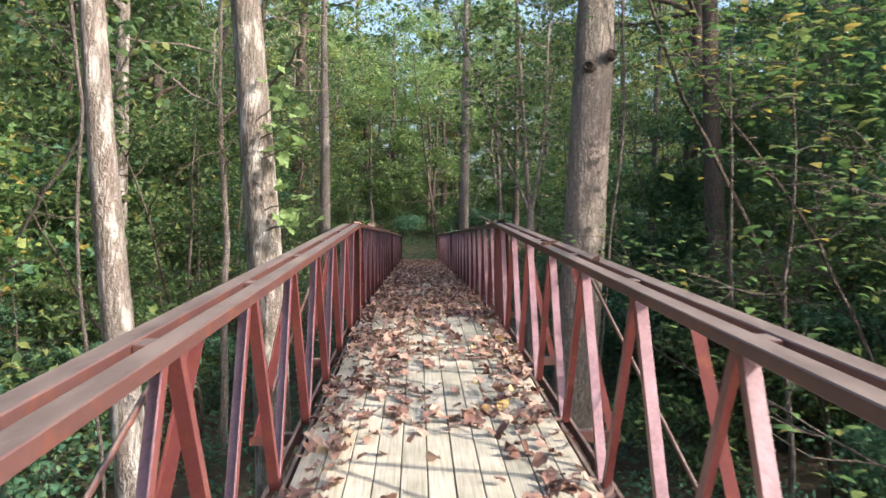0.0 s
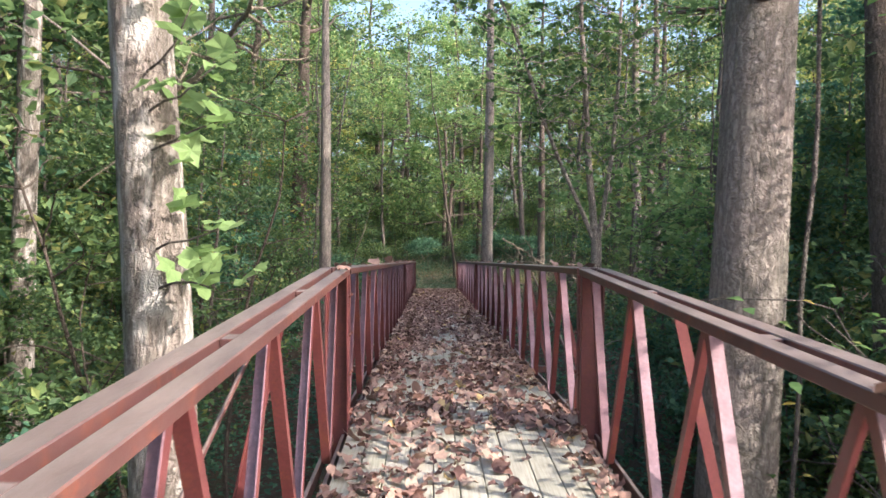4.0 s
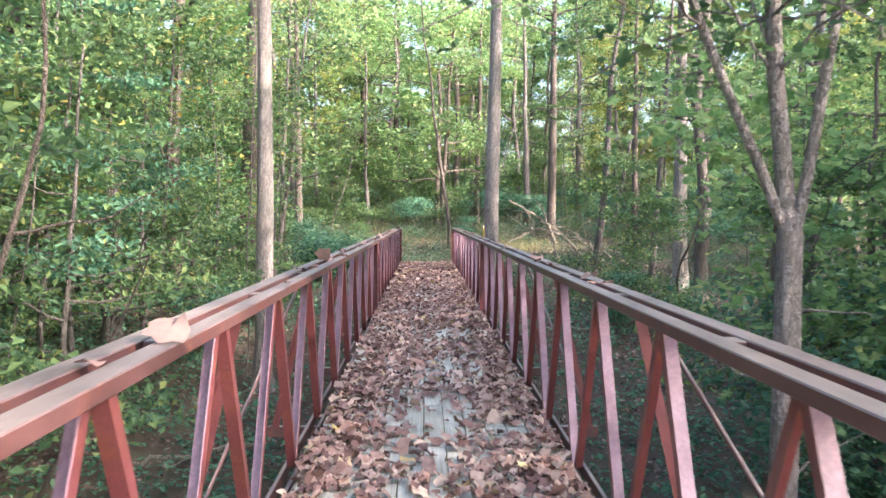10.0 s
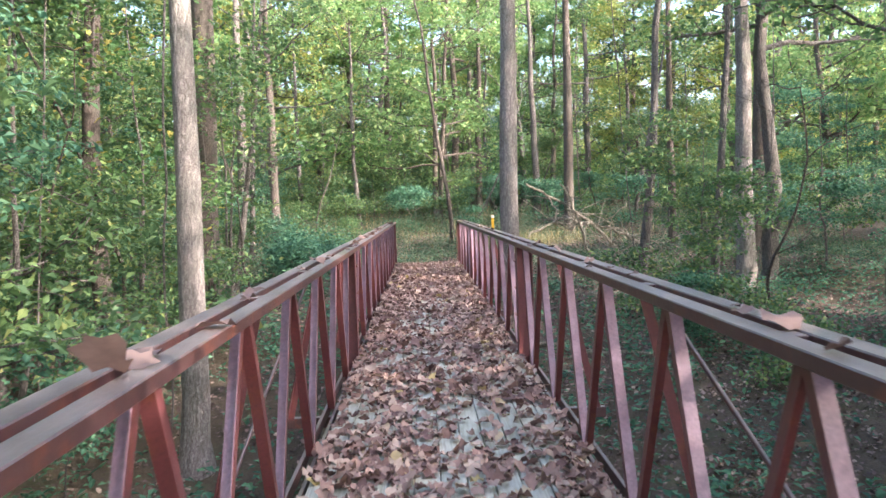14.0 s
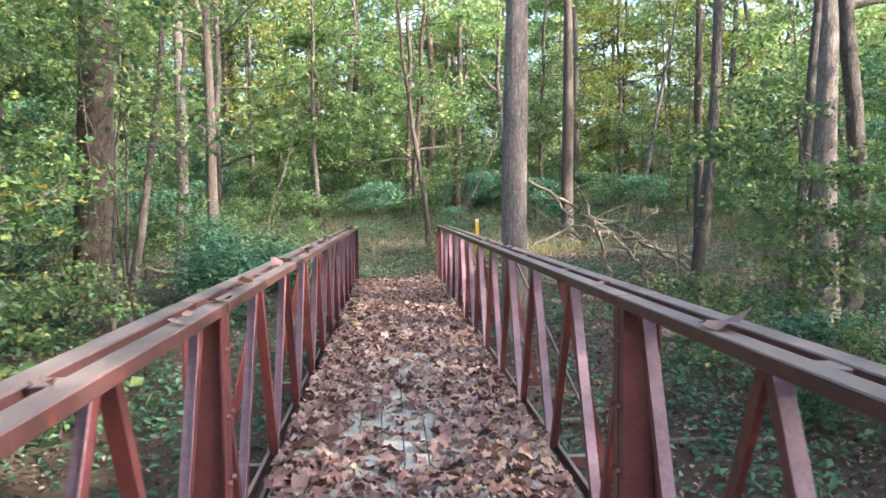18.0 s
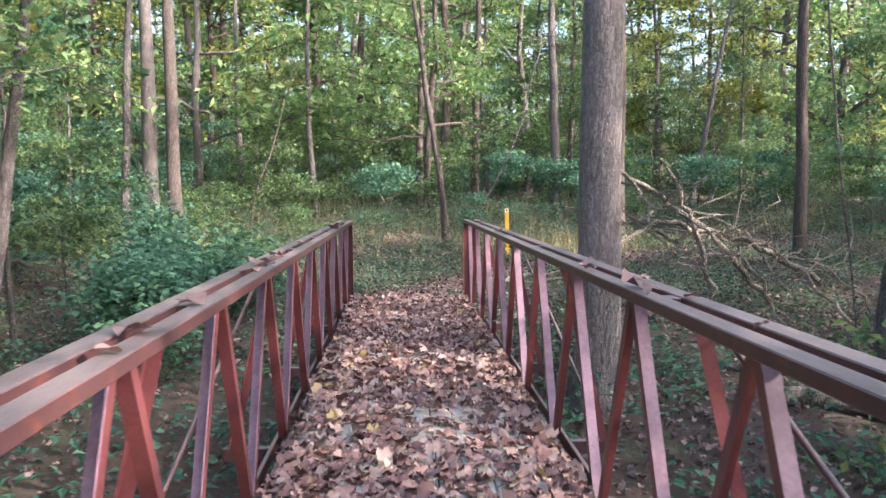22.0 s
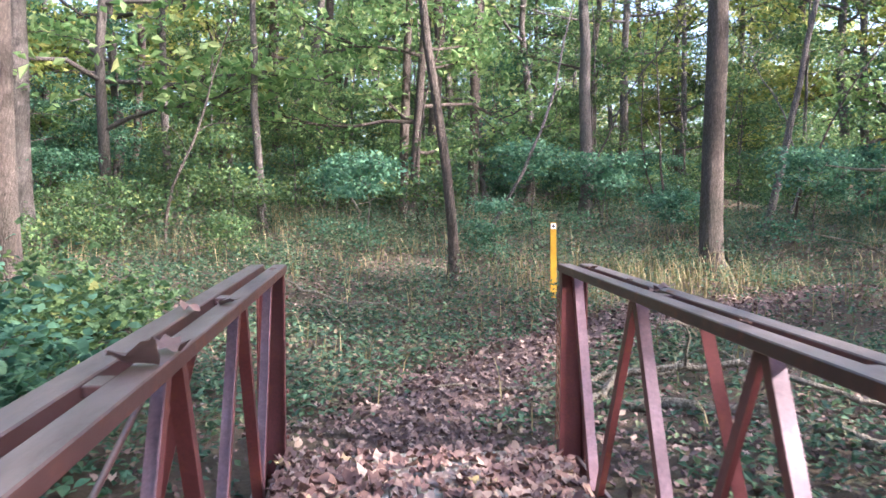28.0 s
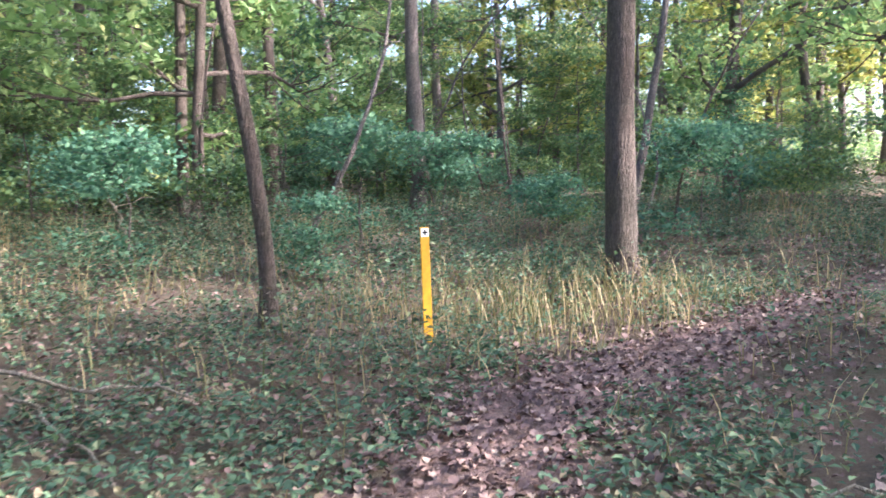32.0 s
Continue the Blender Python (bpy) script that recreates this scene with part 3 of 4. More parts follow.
# trees beside the walk: x, y, radius, lean x, lean y, crook, height, bark, label
NEAR = (
    (-1.40, 8.30, 0.195, -0.055, 0.0, 0.05, 15, BARK_PALE, "pale mottled tree trunk with peeling bark beside the bridge"),
    (-1.88, 5.80, 0.122, -0.065, 0.0, 0.04, 12, BARK_PALE, "slim grey tree trunk wound with a vine"),
    (1.62, 9.00, 0.26, 0.06, 0.0, 0.05, 16, BARK_LIGHT, "thick grey-brown tree trunk with knot holes"),
    (4.54, 12.10, 0.17, -0.02, 0.0, 0.06, 14, BARK_DARK, "dark tree trunk half hidden by leaves"),
    (-4.99, 13.95, 0.17, 0.01, 0.0, 0.05, 12, BARK_PALE, "pale sunlit tree trunk behind yellowing bushes"),
    (-2.72, 24.25, 0.16, 0.008, 0.0, 0.03, 15, BARK_LIGHT, "straight grey tree trunk with a hanging vine"),
    (1.74, 31.22, 0.2, 0.015, 0.0, 0.03, 16, BARK_LIGHT, "thick furrowed tree trunk beside the bridge end"),
    (-5.88, 25.90, 0.165, 0.0, 0.0, 0.05, 14, BARK, "tree trunk with flaking bark"),
    (-2.83, 12.15, 0.062, 0.0, 0.0, 0.06, 9, BARK_LIGHT, "thin grey young tree trunk"),
    (-1.93, 65.30, 0.24, 0.015, 0.0, 0.06, 16, BARK_DARK, "distant dark tree trunk in the haze"),
    (-4.87, 33.10, 0.32, 0.04, 0.0, 0.05, 16, BARK_DARK, "thick dark tree trunk with a sunlit patch"),
    (-3.96, 31.97, 0.07, 0.17, 0.0, 0.08, 9, BARK, "thin crooked tree stem"),
    (4.39, 31.30, 0.1, 0.11, 0.0, 0.12, 11, BARK, "crooked slim grey tree"),
    (6.97, 32.30, 0.2, 0.0, 0.0, 0.05, 15, BARK_LIGHT, "grey tree trunk with bare twigs"),
    (5.82, 31.15, 0.09, 0.07, 0.0, 0.05, 10, BARK, "slim leaning grey tree stem"),
    (7.43, 39.10, 0.12, 0.005, 0.0, 0.05, 13, BARK_DARK, "dark slim tree trunk behind fallen branches"),
    (8.83, 36.37, 0.188, 0.02, 0.0, 0.05, 14, BARK_DARK, "dark tree trunk among ferns"),
    (-4.70, 41.80, 0.155, 0.0, 0.0, 0.05, 13, BARK_DARK, "dark tree trunk behind turning leaves"),
    (-5.10, 39.60, 0.085, 0.05, 0.0, 0.05, 11, BARK, "slim sunlit tree stem"),
    (1.08, 43.20, 0.078, -0.11, 0.0, 0.09, 11, BARK_DARK, "slim leaning tree past the bridge end"),
    (5.19, 43.70, 0.185, 0.015, 0.0, 0.04, 15, BARK_DARK, "dark straight tree trunk beside the path"),
    (5.09, 51.20, 0.16, -0.015, 0.0, 0.06, 14, BARK, "tree trunk wound with old vines"),
    (2.92, 56.30, 0.17, 0.023, 0.0, 0.06, 14, BARK_DARK, "dark tree trunk in the undergrowth"),
    (0.70, 53.00, 0.13, 0.0, 0.0, 0.08, 14, BARK_DARK, "dark forked tree trunk in the undergrowth"),
    (-2.65, 50.20, 0.1, -0.01, 0.0, 0.08, 12, BARK, "slim tree with split stem"),
    (-5.57, 53.95, 0.113, 0.0, 0.0, 0.05, 13, BARK, "slim grey tree in the distance"),
    (-7.03, 48.00, 0.23, 0.014, 0.0, 0.05, 15, BARK, "grey tree trunk among ferns"),
    (8.95, 49.55, 0.094, 0.20, 0.0, 0.06, 11, BARK, "slim leaning tree in the distance"),
)
for k, (x, y, r, lx, ly, crook, h, bark, label) in enumerate(NEAR):
    meshes = tree_meshes("near_tree", 100 + k, h, r, (lx, ly), crook * (1.9 if y > 40 else 1.4), (0.55, 1.0), 8, 2.6, 0.13, 7, 14, fine=True)
    # Crowns past y 40 are coloured lighter to brighten the background.
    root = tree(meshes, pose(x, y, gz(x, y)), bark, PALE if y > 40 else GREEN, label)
    if label.endswith("vine") or label.startswith(("thick grey", "tree trunk wound")):
        g = np.random.default_rng(900 + k)
        t = Tubes()
        h = np.linspace(0.1, h * 0.6, 26)
        a = 0.6 * np.sin(h * 0.9) + (2.6 if x < 0 else 0.5)
        off = r * (1.1 - 0.5 * h / h[-1]) + 0.05 + 0.08 * np.abs(np.sin(h * 1.3 + k))
        t.add(np.stack([lx * h + off * np.cos(a), ly * h - off * np.abs(np.sin(a)), h], axis=-1), np.full(26, 0.014), 6)
        link("vine", t.mesh("vine"), BARK, root)
    if label.startswith("thick grey"):
        for kx, kz in ((-0.09, 5.0), (0.15, 5.12)):
            bm = bmesh.new()
            m = Matrix.Translation((lx * kz + kx, -r * 0.86, kz)) @ Euler((radians(90), 0, radians(25 * kx / 0.1))).to_matrix().to_4x4()
            bmesh.ops.create_cone(bm, cap_ends=True, segments=12, radius1=0.075, radius2=0.045, depth=0.06, matrix=m)
            bmesh.ops.inset_region(bm, faces=[max(bm.faces, key=lambda f: len(f.verts) * 100 - f.calc_center_median().y)], thickness=0.012, depth=-0.03)
            part("knot", bm, BARK_DARK, root)
    if label.startswith("pale mottled"):
        g = np.random.default_rng(950)
        for z in (3.3, 3.5, 4.0, 4.2, 4.4):
            q = wander(g, (lx * z + 0.1, -0.1, z), (0.7, g.uniform(-0.7, 0.0), 0.25), 0.5, 5, 0.15)
            t = Tubes()
            t.add(q, np.linspace(0.008, 0.004, 5), 5)
            twig = link("twig", t.mesh("twig"), BARK, root)
            for c in np.repeat(q[2:], 3, axis=0) + 0.10 * g.standard_normal((9, 3)):
                V, F = litter_arrays(c[None], 0.18, g, 0.45, 0.12)
                link("leaf", array_mesh("leaf", V, F), PALE, twig)



def forked_tree(x, y):
    """A slim stem that splits into three, with thin side twigs and leaves in loose sprays."""
    g = np.random.default_rng(77)
    T = Tubes()
    h = np.linspace(-0.4, 3.55, 9)
    T.add(np.stack([-0.06 + 0.02 * h, 0.015 * np.sin(2.1 * h), h], axis=-1), np.interp(h, [-0.4, 0.3, 3.55], [0.11, 0.080, 0.068]), 12, 0.04, g)
    tips = []
    for (dx, dy, dz), r, n in (((-0.34, 0.05, 0.92), 0.030, 12), ((-0.09, 0.10, 1.0), 0.052, 16), ((0.17, -0.05, 1.0), 0.033, 12)):
        Q = wander(g, (0.01, 0.0, 3.45), (dx, dy, dz), 4.6, n, 0.045, 0.03)
        T.add(Q, np.linspace(r, 0.012, n), 9, 0.03, g)
        for k in range(3, n):
            for _ in range(3):
                B = wander(g, Q[k], g.standard_normal(3) * np.array([1, 1, 0.35]) + np.array([0, 0, 0.15]), g.uniform(0.7, 1.5), 7, 0.2)
                T.add(B, np.linspace(0.010, 0.004, 7), 5)
                tips.extend(B[2:])
    for z in (2.2, 2.7, 3.1):
        B = wander(g, (-0.02, 0, z), g.standard_normal(3) * np.array([1, 1, 0.2]), 1.1, 7, 0.2)
        T.add(B, np.linspace(0.009, 0.004, 7), 5)
        tips.extend(B[3:])
    C = np.repeat(np.array(tips), 5, axis=0)
    V, F = litter_arrays(C + 0.15 * g.standard_normal(C.shape), 0.11, g, 0.5, 0.15)
    return T.mesh("forked_tree_trunk"), array_mesh("forked_tree_crown", V, F)


tree(forked_tree(1.95, 14.3), pose(1.95, 14.3, gz(1.95, 14.3)), BARK_LIGHT, GREEN, "slim pale forked tree with green leaves beside the bridge")

CANOPY = [tree_meshes("forest_tree", 200 + k, 13 + 1.2 * k, 0.12 + 0.02 * k, (0.01 * (k - 2), 0), 0.35, (0.30, 1.0), 15, 3.2, 0.17, 8, 8, spray=0.10, up=(-0.1, 0.5), twig_sides=4) for k in range(5)]
DENSE = [tree_meshes("far_tree", 240 + k, 15 + 1.7 * k, 0.12 + 0.025 * k, (0.02 * (k - 2), 0), 0.5, (0.12, 1.0), 25, 3.8, 0.24, 12, 7, spray=0.13, up=(-0.1, 0.5), twig_sides=3) for k in range(5)]
SAPLING = [tree_meshes("sapling", 300 + k, 4.0 + 0.8 * k, 0.03 + 0.007 * k, (0.03 * (k - 2), 0.01), 0.12, (0.14, 1.0), 15, 1.7, 0.10, 13, 6, spray=0.07, up=(-0.15, 0.3), twig_sides=4) for k in range(5)]
SHRUB = [tree_meshes("shrub", 400 + k, 1.0 + 0.3 * k, 0.016, (0, 0), 0.15, (0.08, 1.0), 9, 0.75, 0.078, 8, 5, sink=0.2, fine=True, spray=0.10, twig_sides=3) for k in range(4)]


def free(x, y, near):
    if abs(x - GX) < near and -8 < y < 36.6:
        return False
    if 35 < y < 47 and np.min(np.hypot(TRAIL[:, 0] - x, TRAIL[:, 1] - y)) < near * 0.6 + 0.2:
        return False
    return all(math.hypot(x - t[0], y - t[1]) > 0.9 for t in NEAR)


def scatter(rng, n, xr, yr, near, apart):
    out = []
    for _ in range(n * 30):
        if len(out) >= n:
            break
        x, y = rng.uniform(*xr), rng.uniform(*yr)
        if free(x, y, near) and all((x - a) ** 2 + (y - b) ** 2 > apart ** 2 for a, b in out):
            out.append((x, y))
    return out


def glade(x, y):
    """The strips that stand open towards the sun."""
    return 3 < x < 36 and any(a < y + 0.62 * x < b for a, b in ((-3, 9.5), (25.3, 26.1), (33.6, 37.3), (43.4, 45.0)))


def open_crown(x, y):
    """Where no tall tree stands: the strips, and a gap through which the bushes on the far bank catch the sun."""
    return glade(x, y) or (2 < x < 18 and 9 < y + 0.62 * x < 14) or (-12 < x < -3 and 2 < y < 17)


rng = random.Random(11)
barks = (BARK, BARK_DARK, BARK)
TREES = ("slender grey woodland tree with green leaves", "dark-barked woodland tree with green leaves", "woodland tree with a thin green crown")
for x, y in scatter(rng, 62, (-26, 26), (-26, 40), 6.8, 4.8) + scatter(rng, 11, (-13, -5), (14, 32), 4.6, 3.4) + scatter(rng, 6, (5, 12), (20, 34), 4.6, 4.2):
    k = rng.randrange(5)
    if open_crown(x, y) or (x > 2 and y > 2 and rng.random() < 0.5):
        continue
    m = pose(x, y, gz(x, y), 0, 0, rng.uniform(0, 360)) @ Matrix.Scale(rng.uniform(0.8, 1.2), 4)
    # SUNNY and PALE paint sunlight into crowns on the left bank and right.
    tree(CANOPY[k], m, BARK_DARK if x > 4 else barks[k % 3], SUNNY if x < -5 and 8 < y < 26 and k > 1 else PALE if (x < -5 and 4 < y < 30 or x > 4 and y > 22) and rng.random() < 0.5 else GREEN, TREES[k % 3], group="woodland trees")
for x, y in scatter(rng, 28, (-34, 34), (60, 78), 5, 4.4) + scatter(rng, 66, (-50, 50), (76, 116), 5, 4.2) + scatter(rng, 46, (-46, -15), (-5, 60), 5, 4.8) + scatter(rng, 9, (-24, 4), (50, 72), 5, 3.6) + scatter(rng, 18, (17, 46), (20, 60), 5, 5.0):
    if glade(x, y) or (x < -14 and 8 < y < 34 and rng.random() < 0.4) or (y > 62 and abs(x + 1.5) < 0.05 * y and rng.random() < 0.25):
        continue
    k = rng.randrange(5)
    m = pose(x, y, gz(x, y), 0, 0, rng.uniform(0, 360)) @ Matrix.Scale(rng.uniform(0.8, 1.2), 4)
    # Lighter leaf colours in place of haze far off and sunshine at the sides.
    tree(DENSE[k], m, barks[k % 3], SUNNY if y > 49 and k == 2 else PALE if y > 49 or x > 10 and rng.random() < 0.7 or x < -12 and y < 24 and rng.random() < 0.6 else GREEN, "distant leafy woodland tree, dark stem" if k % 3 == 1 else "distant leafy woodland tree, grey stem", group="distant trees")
for x, y in scatter(rng, 34, (-34, 34), (57, 76), 5, 4.2):
    k = rng.randrange(5)
    m = pose(x, y, gz(x, y), 0, 0, rng.uniform(0, 360)) @ Matrix.Scale(rng.uniform(0.9, 1.3), 4)
    # Crown colours here carry the haze and sun beyond the clearing.
    tree(CANOPY[k], m, BARK_DARK, SUNNY if k == 3 else PALE, "woodland tree beyond the clearing, crown tinted light green for sun and haze", group="woodland trees")
# Added trees, mostly out of view, that keep the sun off the bridge.
for x, y in scatter(rng, 44, (11, 32), (-14, 24), 5, 3.0):
    k = rng.randrange(5)
    if y + 0.62 * x > 14 and not open_crown(x, y):
        m = pose(x, y, gz(x, y), 0, 0, rng.uniform(0, 360)) @ Matrix.Scale(rng.uniform(1.0, 1.35), 4)
        # PALE puts extra brightness into some of these crowns.
        tree(CANOPY[k], m, barks[k % 3], PALE if k % 2 else GREEN, TREES[k % 3], group="woodland trees")
for x, y in scatter(rng, 64, (-24, 24), (-2, 33.5), 4.1, 2.1) + scatter(rng, 60, (-12, 12), (8, 33.5), 4.2, 1.5) + scatter(rng, 24, (-20, -7), (33.5, 50), 3.3, 2.2) + scatter(rng, 9, (13, 24), (35, 52), 3.3, 2.6) + scatter(rng, 56, (-26, 26), (53, 82), 3.3, 2.8):
    if glade(x, y) or (2 < x < 10 and 19 < y < 36 and rng.random() < 0.7):
        continue
    k = rng.randrange(5)
    m = pose(x, y, gz(x, y), 0, 0, rng.uniform(0, 360)) @ Matrix.Scale(rng.uniform(0.75, 1.25), 4)
    warm = rng.random() < 0.08
    if -10 < x < -3 and y < 12:
        m = m @ Matrix.Scale(0.5, 4)
    # Some saplings wear the sunlit leaf colours instead of catching real sun.
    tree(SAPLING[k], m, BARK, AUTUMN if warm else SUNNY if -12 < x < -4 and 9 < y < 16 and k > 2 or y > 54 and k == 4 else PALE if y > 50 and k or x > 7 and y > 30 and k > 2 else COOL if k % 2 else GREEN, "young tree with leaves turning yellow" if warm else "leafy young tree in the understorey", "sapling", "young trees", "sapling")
for x, y in scatter(rng, 120, (-12, 12), (-1, 32), 2.7, 0.9) + scatter(rng, 12, (-9, -4.5), (32, 46), 2.0, 1.2) + scatter(rng, 5, (9, 14), (36, 46), 2.0, 1.2) + scatter(rng, 16, (-8, 12), (45.5, 50), 2.0, 2.2) + scatter(rng, 62, (-18, 18), (50, 64), 2.0, 1.4):
    if (2 < x < 9 and 20 < y < 36 or -6.5 < x < -2 and 24 < y < 33) and rng.random() < 0.7:
        continue
    k = rng.randrange(4)
    m = pose(x, y, gz(x, y), 0, 0, rng.uniform(0, 360)) @ Matrix.Scale(rng.uniform(0.7, 1.3), 4)
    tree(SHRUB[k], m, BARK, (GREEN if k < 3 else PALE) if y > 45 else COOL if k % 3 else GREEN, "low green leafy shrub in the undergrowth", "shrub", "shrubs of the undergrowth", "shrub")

# Upper left foliage: its sunlight is put into the leaf colour.
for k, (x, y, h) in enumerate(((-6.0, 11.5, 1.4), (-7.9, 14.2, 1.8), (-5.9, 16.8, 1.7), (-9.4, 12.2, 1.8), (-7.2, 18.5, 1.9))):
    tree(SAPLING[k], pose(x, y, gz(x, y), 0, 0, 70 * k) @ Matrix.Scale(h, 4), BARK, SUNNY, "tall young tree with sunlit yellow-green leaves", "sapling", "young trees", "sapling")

# Added saplings that block low sun from the bridge; PALE brightens their leaves.
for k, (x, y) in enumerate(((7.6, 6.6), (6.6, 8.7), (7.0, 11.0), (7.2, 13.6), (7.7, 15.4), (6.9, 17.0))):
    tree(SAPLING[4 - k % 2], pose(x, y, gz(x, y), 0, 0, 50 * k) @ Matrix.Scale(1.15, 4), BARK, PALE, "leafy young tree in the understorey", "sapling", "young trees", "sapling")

# thin bare stems and hanging vines between the trunks
STEM = []
for k in range(6):
    g = np.random.default_rng(800 + k)
    T = Tubes()
    n = 18
    P = wander(g, (0, 0, -0.2), (g.uniform(-0.3, 0.3), g.uniform(-0.3, 0.3), 1.0), 4.0 + 0.7 * k, n, 0.11, 0.04)
    T.add(P, np.linspace(0.034, 0.010, n), 7, 0.05, g)
    shoots = []
    for _ in range(8):
        q = P[g.integers(5, n)]
        B = wander(g, q, g.standard_normal(3) * np.array([1, 1, 0.3]) + np.array([0, 0, 0.4]), g.uniform(0.6, 1.7), 9, 0.28)
        S = Tubes()
        S.add(B, np.linspace(0.012, 0.003, 9), 5)
        shoots.append(S.mesh("twig"))
    STEM.append((T.mesh("bare_stem"), shoots))
for x, y in scatter(rng, 18, (-11, 11), (11, 33), 3.2, 1.5) + scatter(rng, 22, (-13, 13), (47, 64), 2.0, 1.5):
    stem, shoots = STEM[rng.randrange(6)]
    mat = rng.choice((BARK, BARK_DARK, BARK_DARK, BARK))
    ob = link("bare_stem", stem, mat)
    for shoot in shoots:
        link("twig", shoot, mat, ob)
    ob.matrix_world = pose(x, y, gz(x, y), 0, 0, rng.uniform(0, 360)) @ Matrix.Scale(rng.uniform(0.7, 1.25), 4)
    tagged(ob, "thin crooked bare stem in the understorey", "sapling", "bare stems of the understorey")
for k, (x, y, size) in enumerate(((-3.1, 10.6, 1.0), (-3.4, 13.2, 1.1), (-2.6, 14.6, 1.0), (4.4, 6.9, 1.0), (3.5, 11.4, 0.9), (4.9, 9.6, 1.1))):
    stem, shoots = STEM[k % 6]
    ob = link("bare_stem", stem, DEAD)
    for shoot in shoots:
        link("twig", shoot, DEAD, ob)
    ob.matrix_world = pose(x, y, gz(x, y), 0, 0, 75 * k) @ Matrix.Scale(size, 4)
    tagged(ob, "crooked pale bare stem with tangled twigs", "sapling", "pale bare stems")
for x, y in scatter(rng, 12, (-7, 7), (9, 34), 3.0, 1.6):
    g = np.random.default_rng(int(1000 + 10 * y))
    T = Tubes()
    n = 30
    P = wander(g, (0, 0, 9.5), (g.uniform(-0.05, 0.05), g.uniform(-0.05, 0.05), -1.0), 9.7, n, 0.03, -0.03)
    T.add(P, np.full(n, 0.011), 6)
    ob = link("vine", T.mesh("vine"), BARK)
    ob.location = (x, y, gz(x, y))
    tagged(ob, "long thin grey vine hanging between the trees", "vine", "hanging vines")

# young trees with large sparse leaves beside the bridge: x, y, height, leaves, label
for k, (x, y, h, size, mat, label) in enumerate((
    (3.10, 4.48, 4.6, 0.12, AUTUMN, "young tree with sparse drooping yellow-green leaves"),
    (3.41, 7.43, 5.2, 0.12, AUTUMN, "young tree with sparse yellowing leaves"),
    (-4.40, 6.21, 4.2, 0.15, AUTUMN, "bush of green and yellow lobed leaves"),
    (-5.20, 9.46, 4.0, 0.15, AUTUMN, "tall bush of yellow and green lobed leaves"),
    (3.0, 7.96, 5.4, 0.10, AUTUMN, "slender young tree with drooping yellow-green leaves"),
    (3.15, 17.14, 5.6, 0.14, PALE, "young maple with bright green lobed leaves"),
    (4.1, 19.2, 5.2, 0.13, PALE, "spreading young maple with green lobed leaves"),
    (-4.3, 27.6, 6.4, 0.13, AUTUMN, "young tree spreading broad green leaves"),
    (-3.7, 30.4, 5.4, 0.12, GREEN, "slender young tree with drooping broad leaves"),
    (-5.4, 22.0, 5.6, 0.13, AUTUMN, "young tree with layered yellow-green leaves"),
    (-4.45, 33.69, 6.2, 0.13, AUTUMN, "young tree with hanging yellow-green leaves"),
    (-3.26, 34.61, 0.9, 0.10, COOL, "dense bluish green bush by the bridge"),
    (-2.75, 32.98, 0.9, 0.10, COOL, "low bluish green bush by the bridge"),
    (-2.85, 37.67, 0.7, 0.11, GREEN, "low bush of large pale green leaves"),
    (-2.74, 39.17, 0.6, 0.11, GREEN, "low leafy plant with pale green leaves"),
    (-2.41, 35.69, 0.75, 0.11, COOL, "sunlit bush of light green leaves near the bridge end"),
    (-3.90, 37.57, 1.2, 0.10, COOL, "bluish green bush at the clearing"),
)):
    g = np.random.default_rng(700 + k)
    low = 0.1 if h < 2.5 else 0.5 if y > 30 else 0.3
    a = tree_meshes("young_tree", 700 + k, h, 0.035 if h > 2.5 else 0.018, (0.02 * (-1) ** k, 0), 0.12, (low, 1.0), 11, 1.3 if h > 2.5 else 0.65, size, 1, 7, sink=0.3)
    root = new("young_tree")
    root.matrix_world = pose(x, y, gz(x, y))
    tagged(root, label, "young tree" if h > 2.5 else "bush")
    link("trunk", a[0], BARK, root)
    P = np.empty(len(a[1].vertices) * 3, dtype=np.float32)
    a[1].vertices.foreach_get("co", P)
    P = P.reshape(-1, 4, 3).mean(axis=1)
    if mat is COOL:
        C = np.repeat(P, 10, axis=0) + 0.14 * g.standard_normal((len(P) * 10, 3))
        V, F = blade_arrays(C, 0.085, g, 0.7)
    else:
        P = np.repeat(P, 2 if x > 0 and y < 10 else 4 if y < 15 else 5, axis=0)
        P = P + 0.17 * g.standard_normal(P.shape) * np.array([1.0, 1.0, 0.6])
        if x > 0 and y < 10:
            V, F = blade_arrays(P, 0.115, g, 0.9, 0.5)
        else:
            V, F = litter_arrays(P, size, g, 0.45, 0.15)
    link("crown", array_mesh("young_tree_crown", V, F), mat, root)

# ---- undergrowth ----


def off_trail(x, y, gap):
    near = (np.abs(x - GX) < 0.98) & (y > 30) & (y < 36.3)
    d = np.full(len(x), 9.0)
    m = (y > 34) & (y < 44.5)
    d[m] = np.min(np.hypot(x[m, None] - TRAIL[None, :, 0], y[m, None] - TRAIL[None, :, 1]), axis=1)
    return ~near & (d > gap)


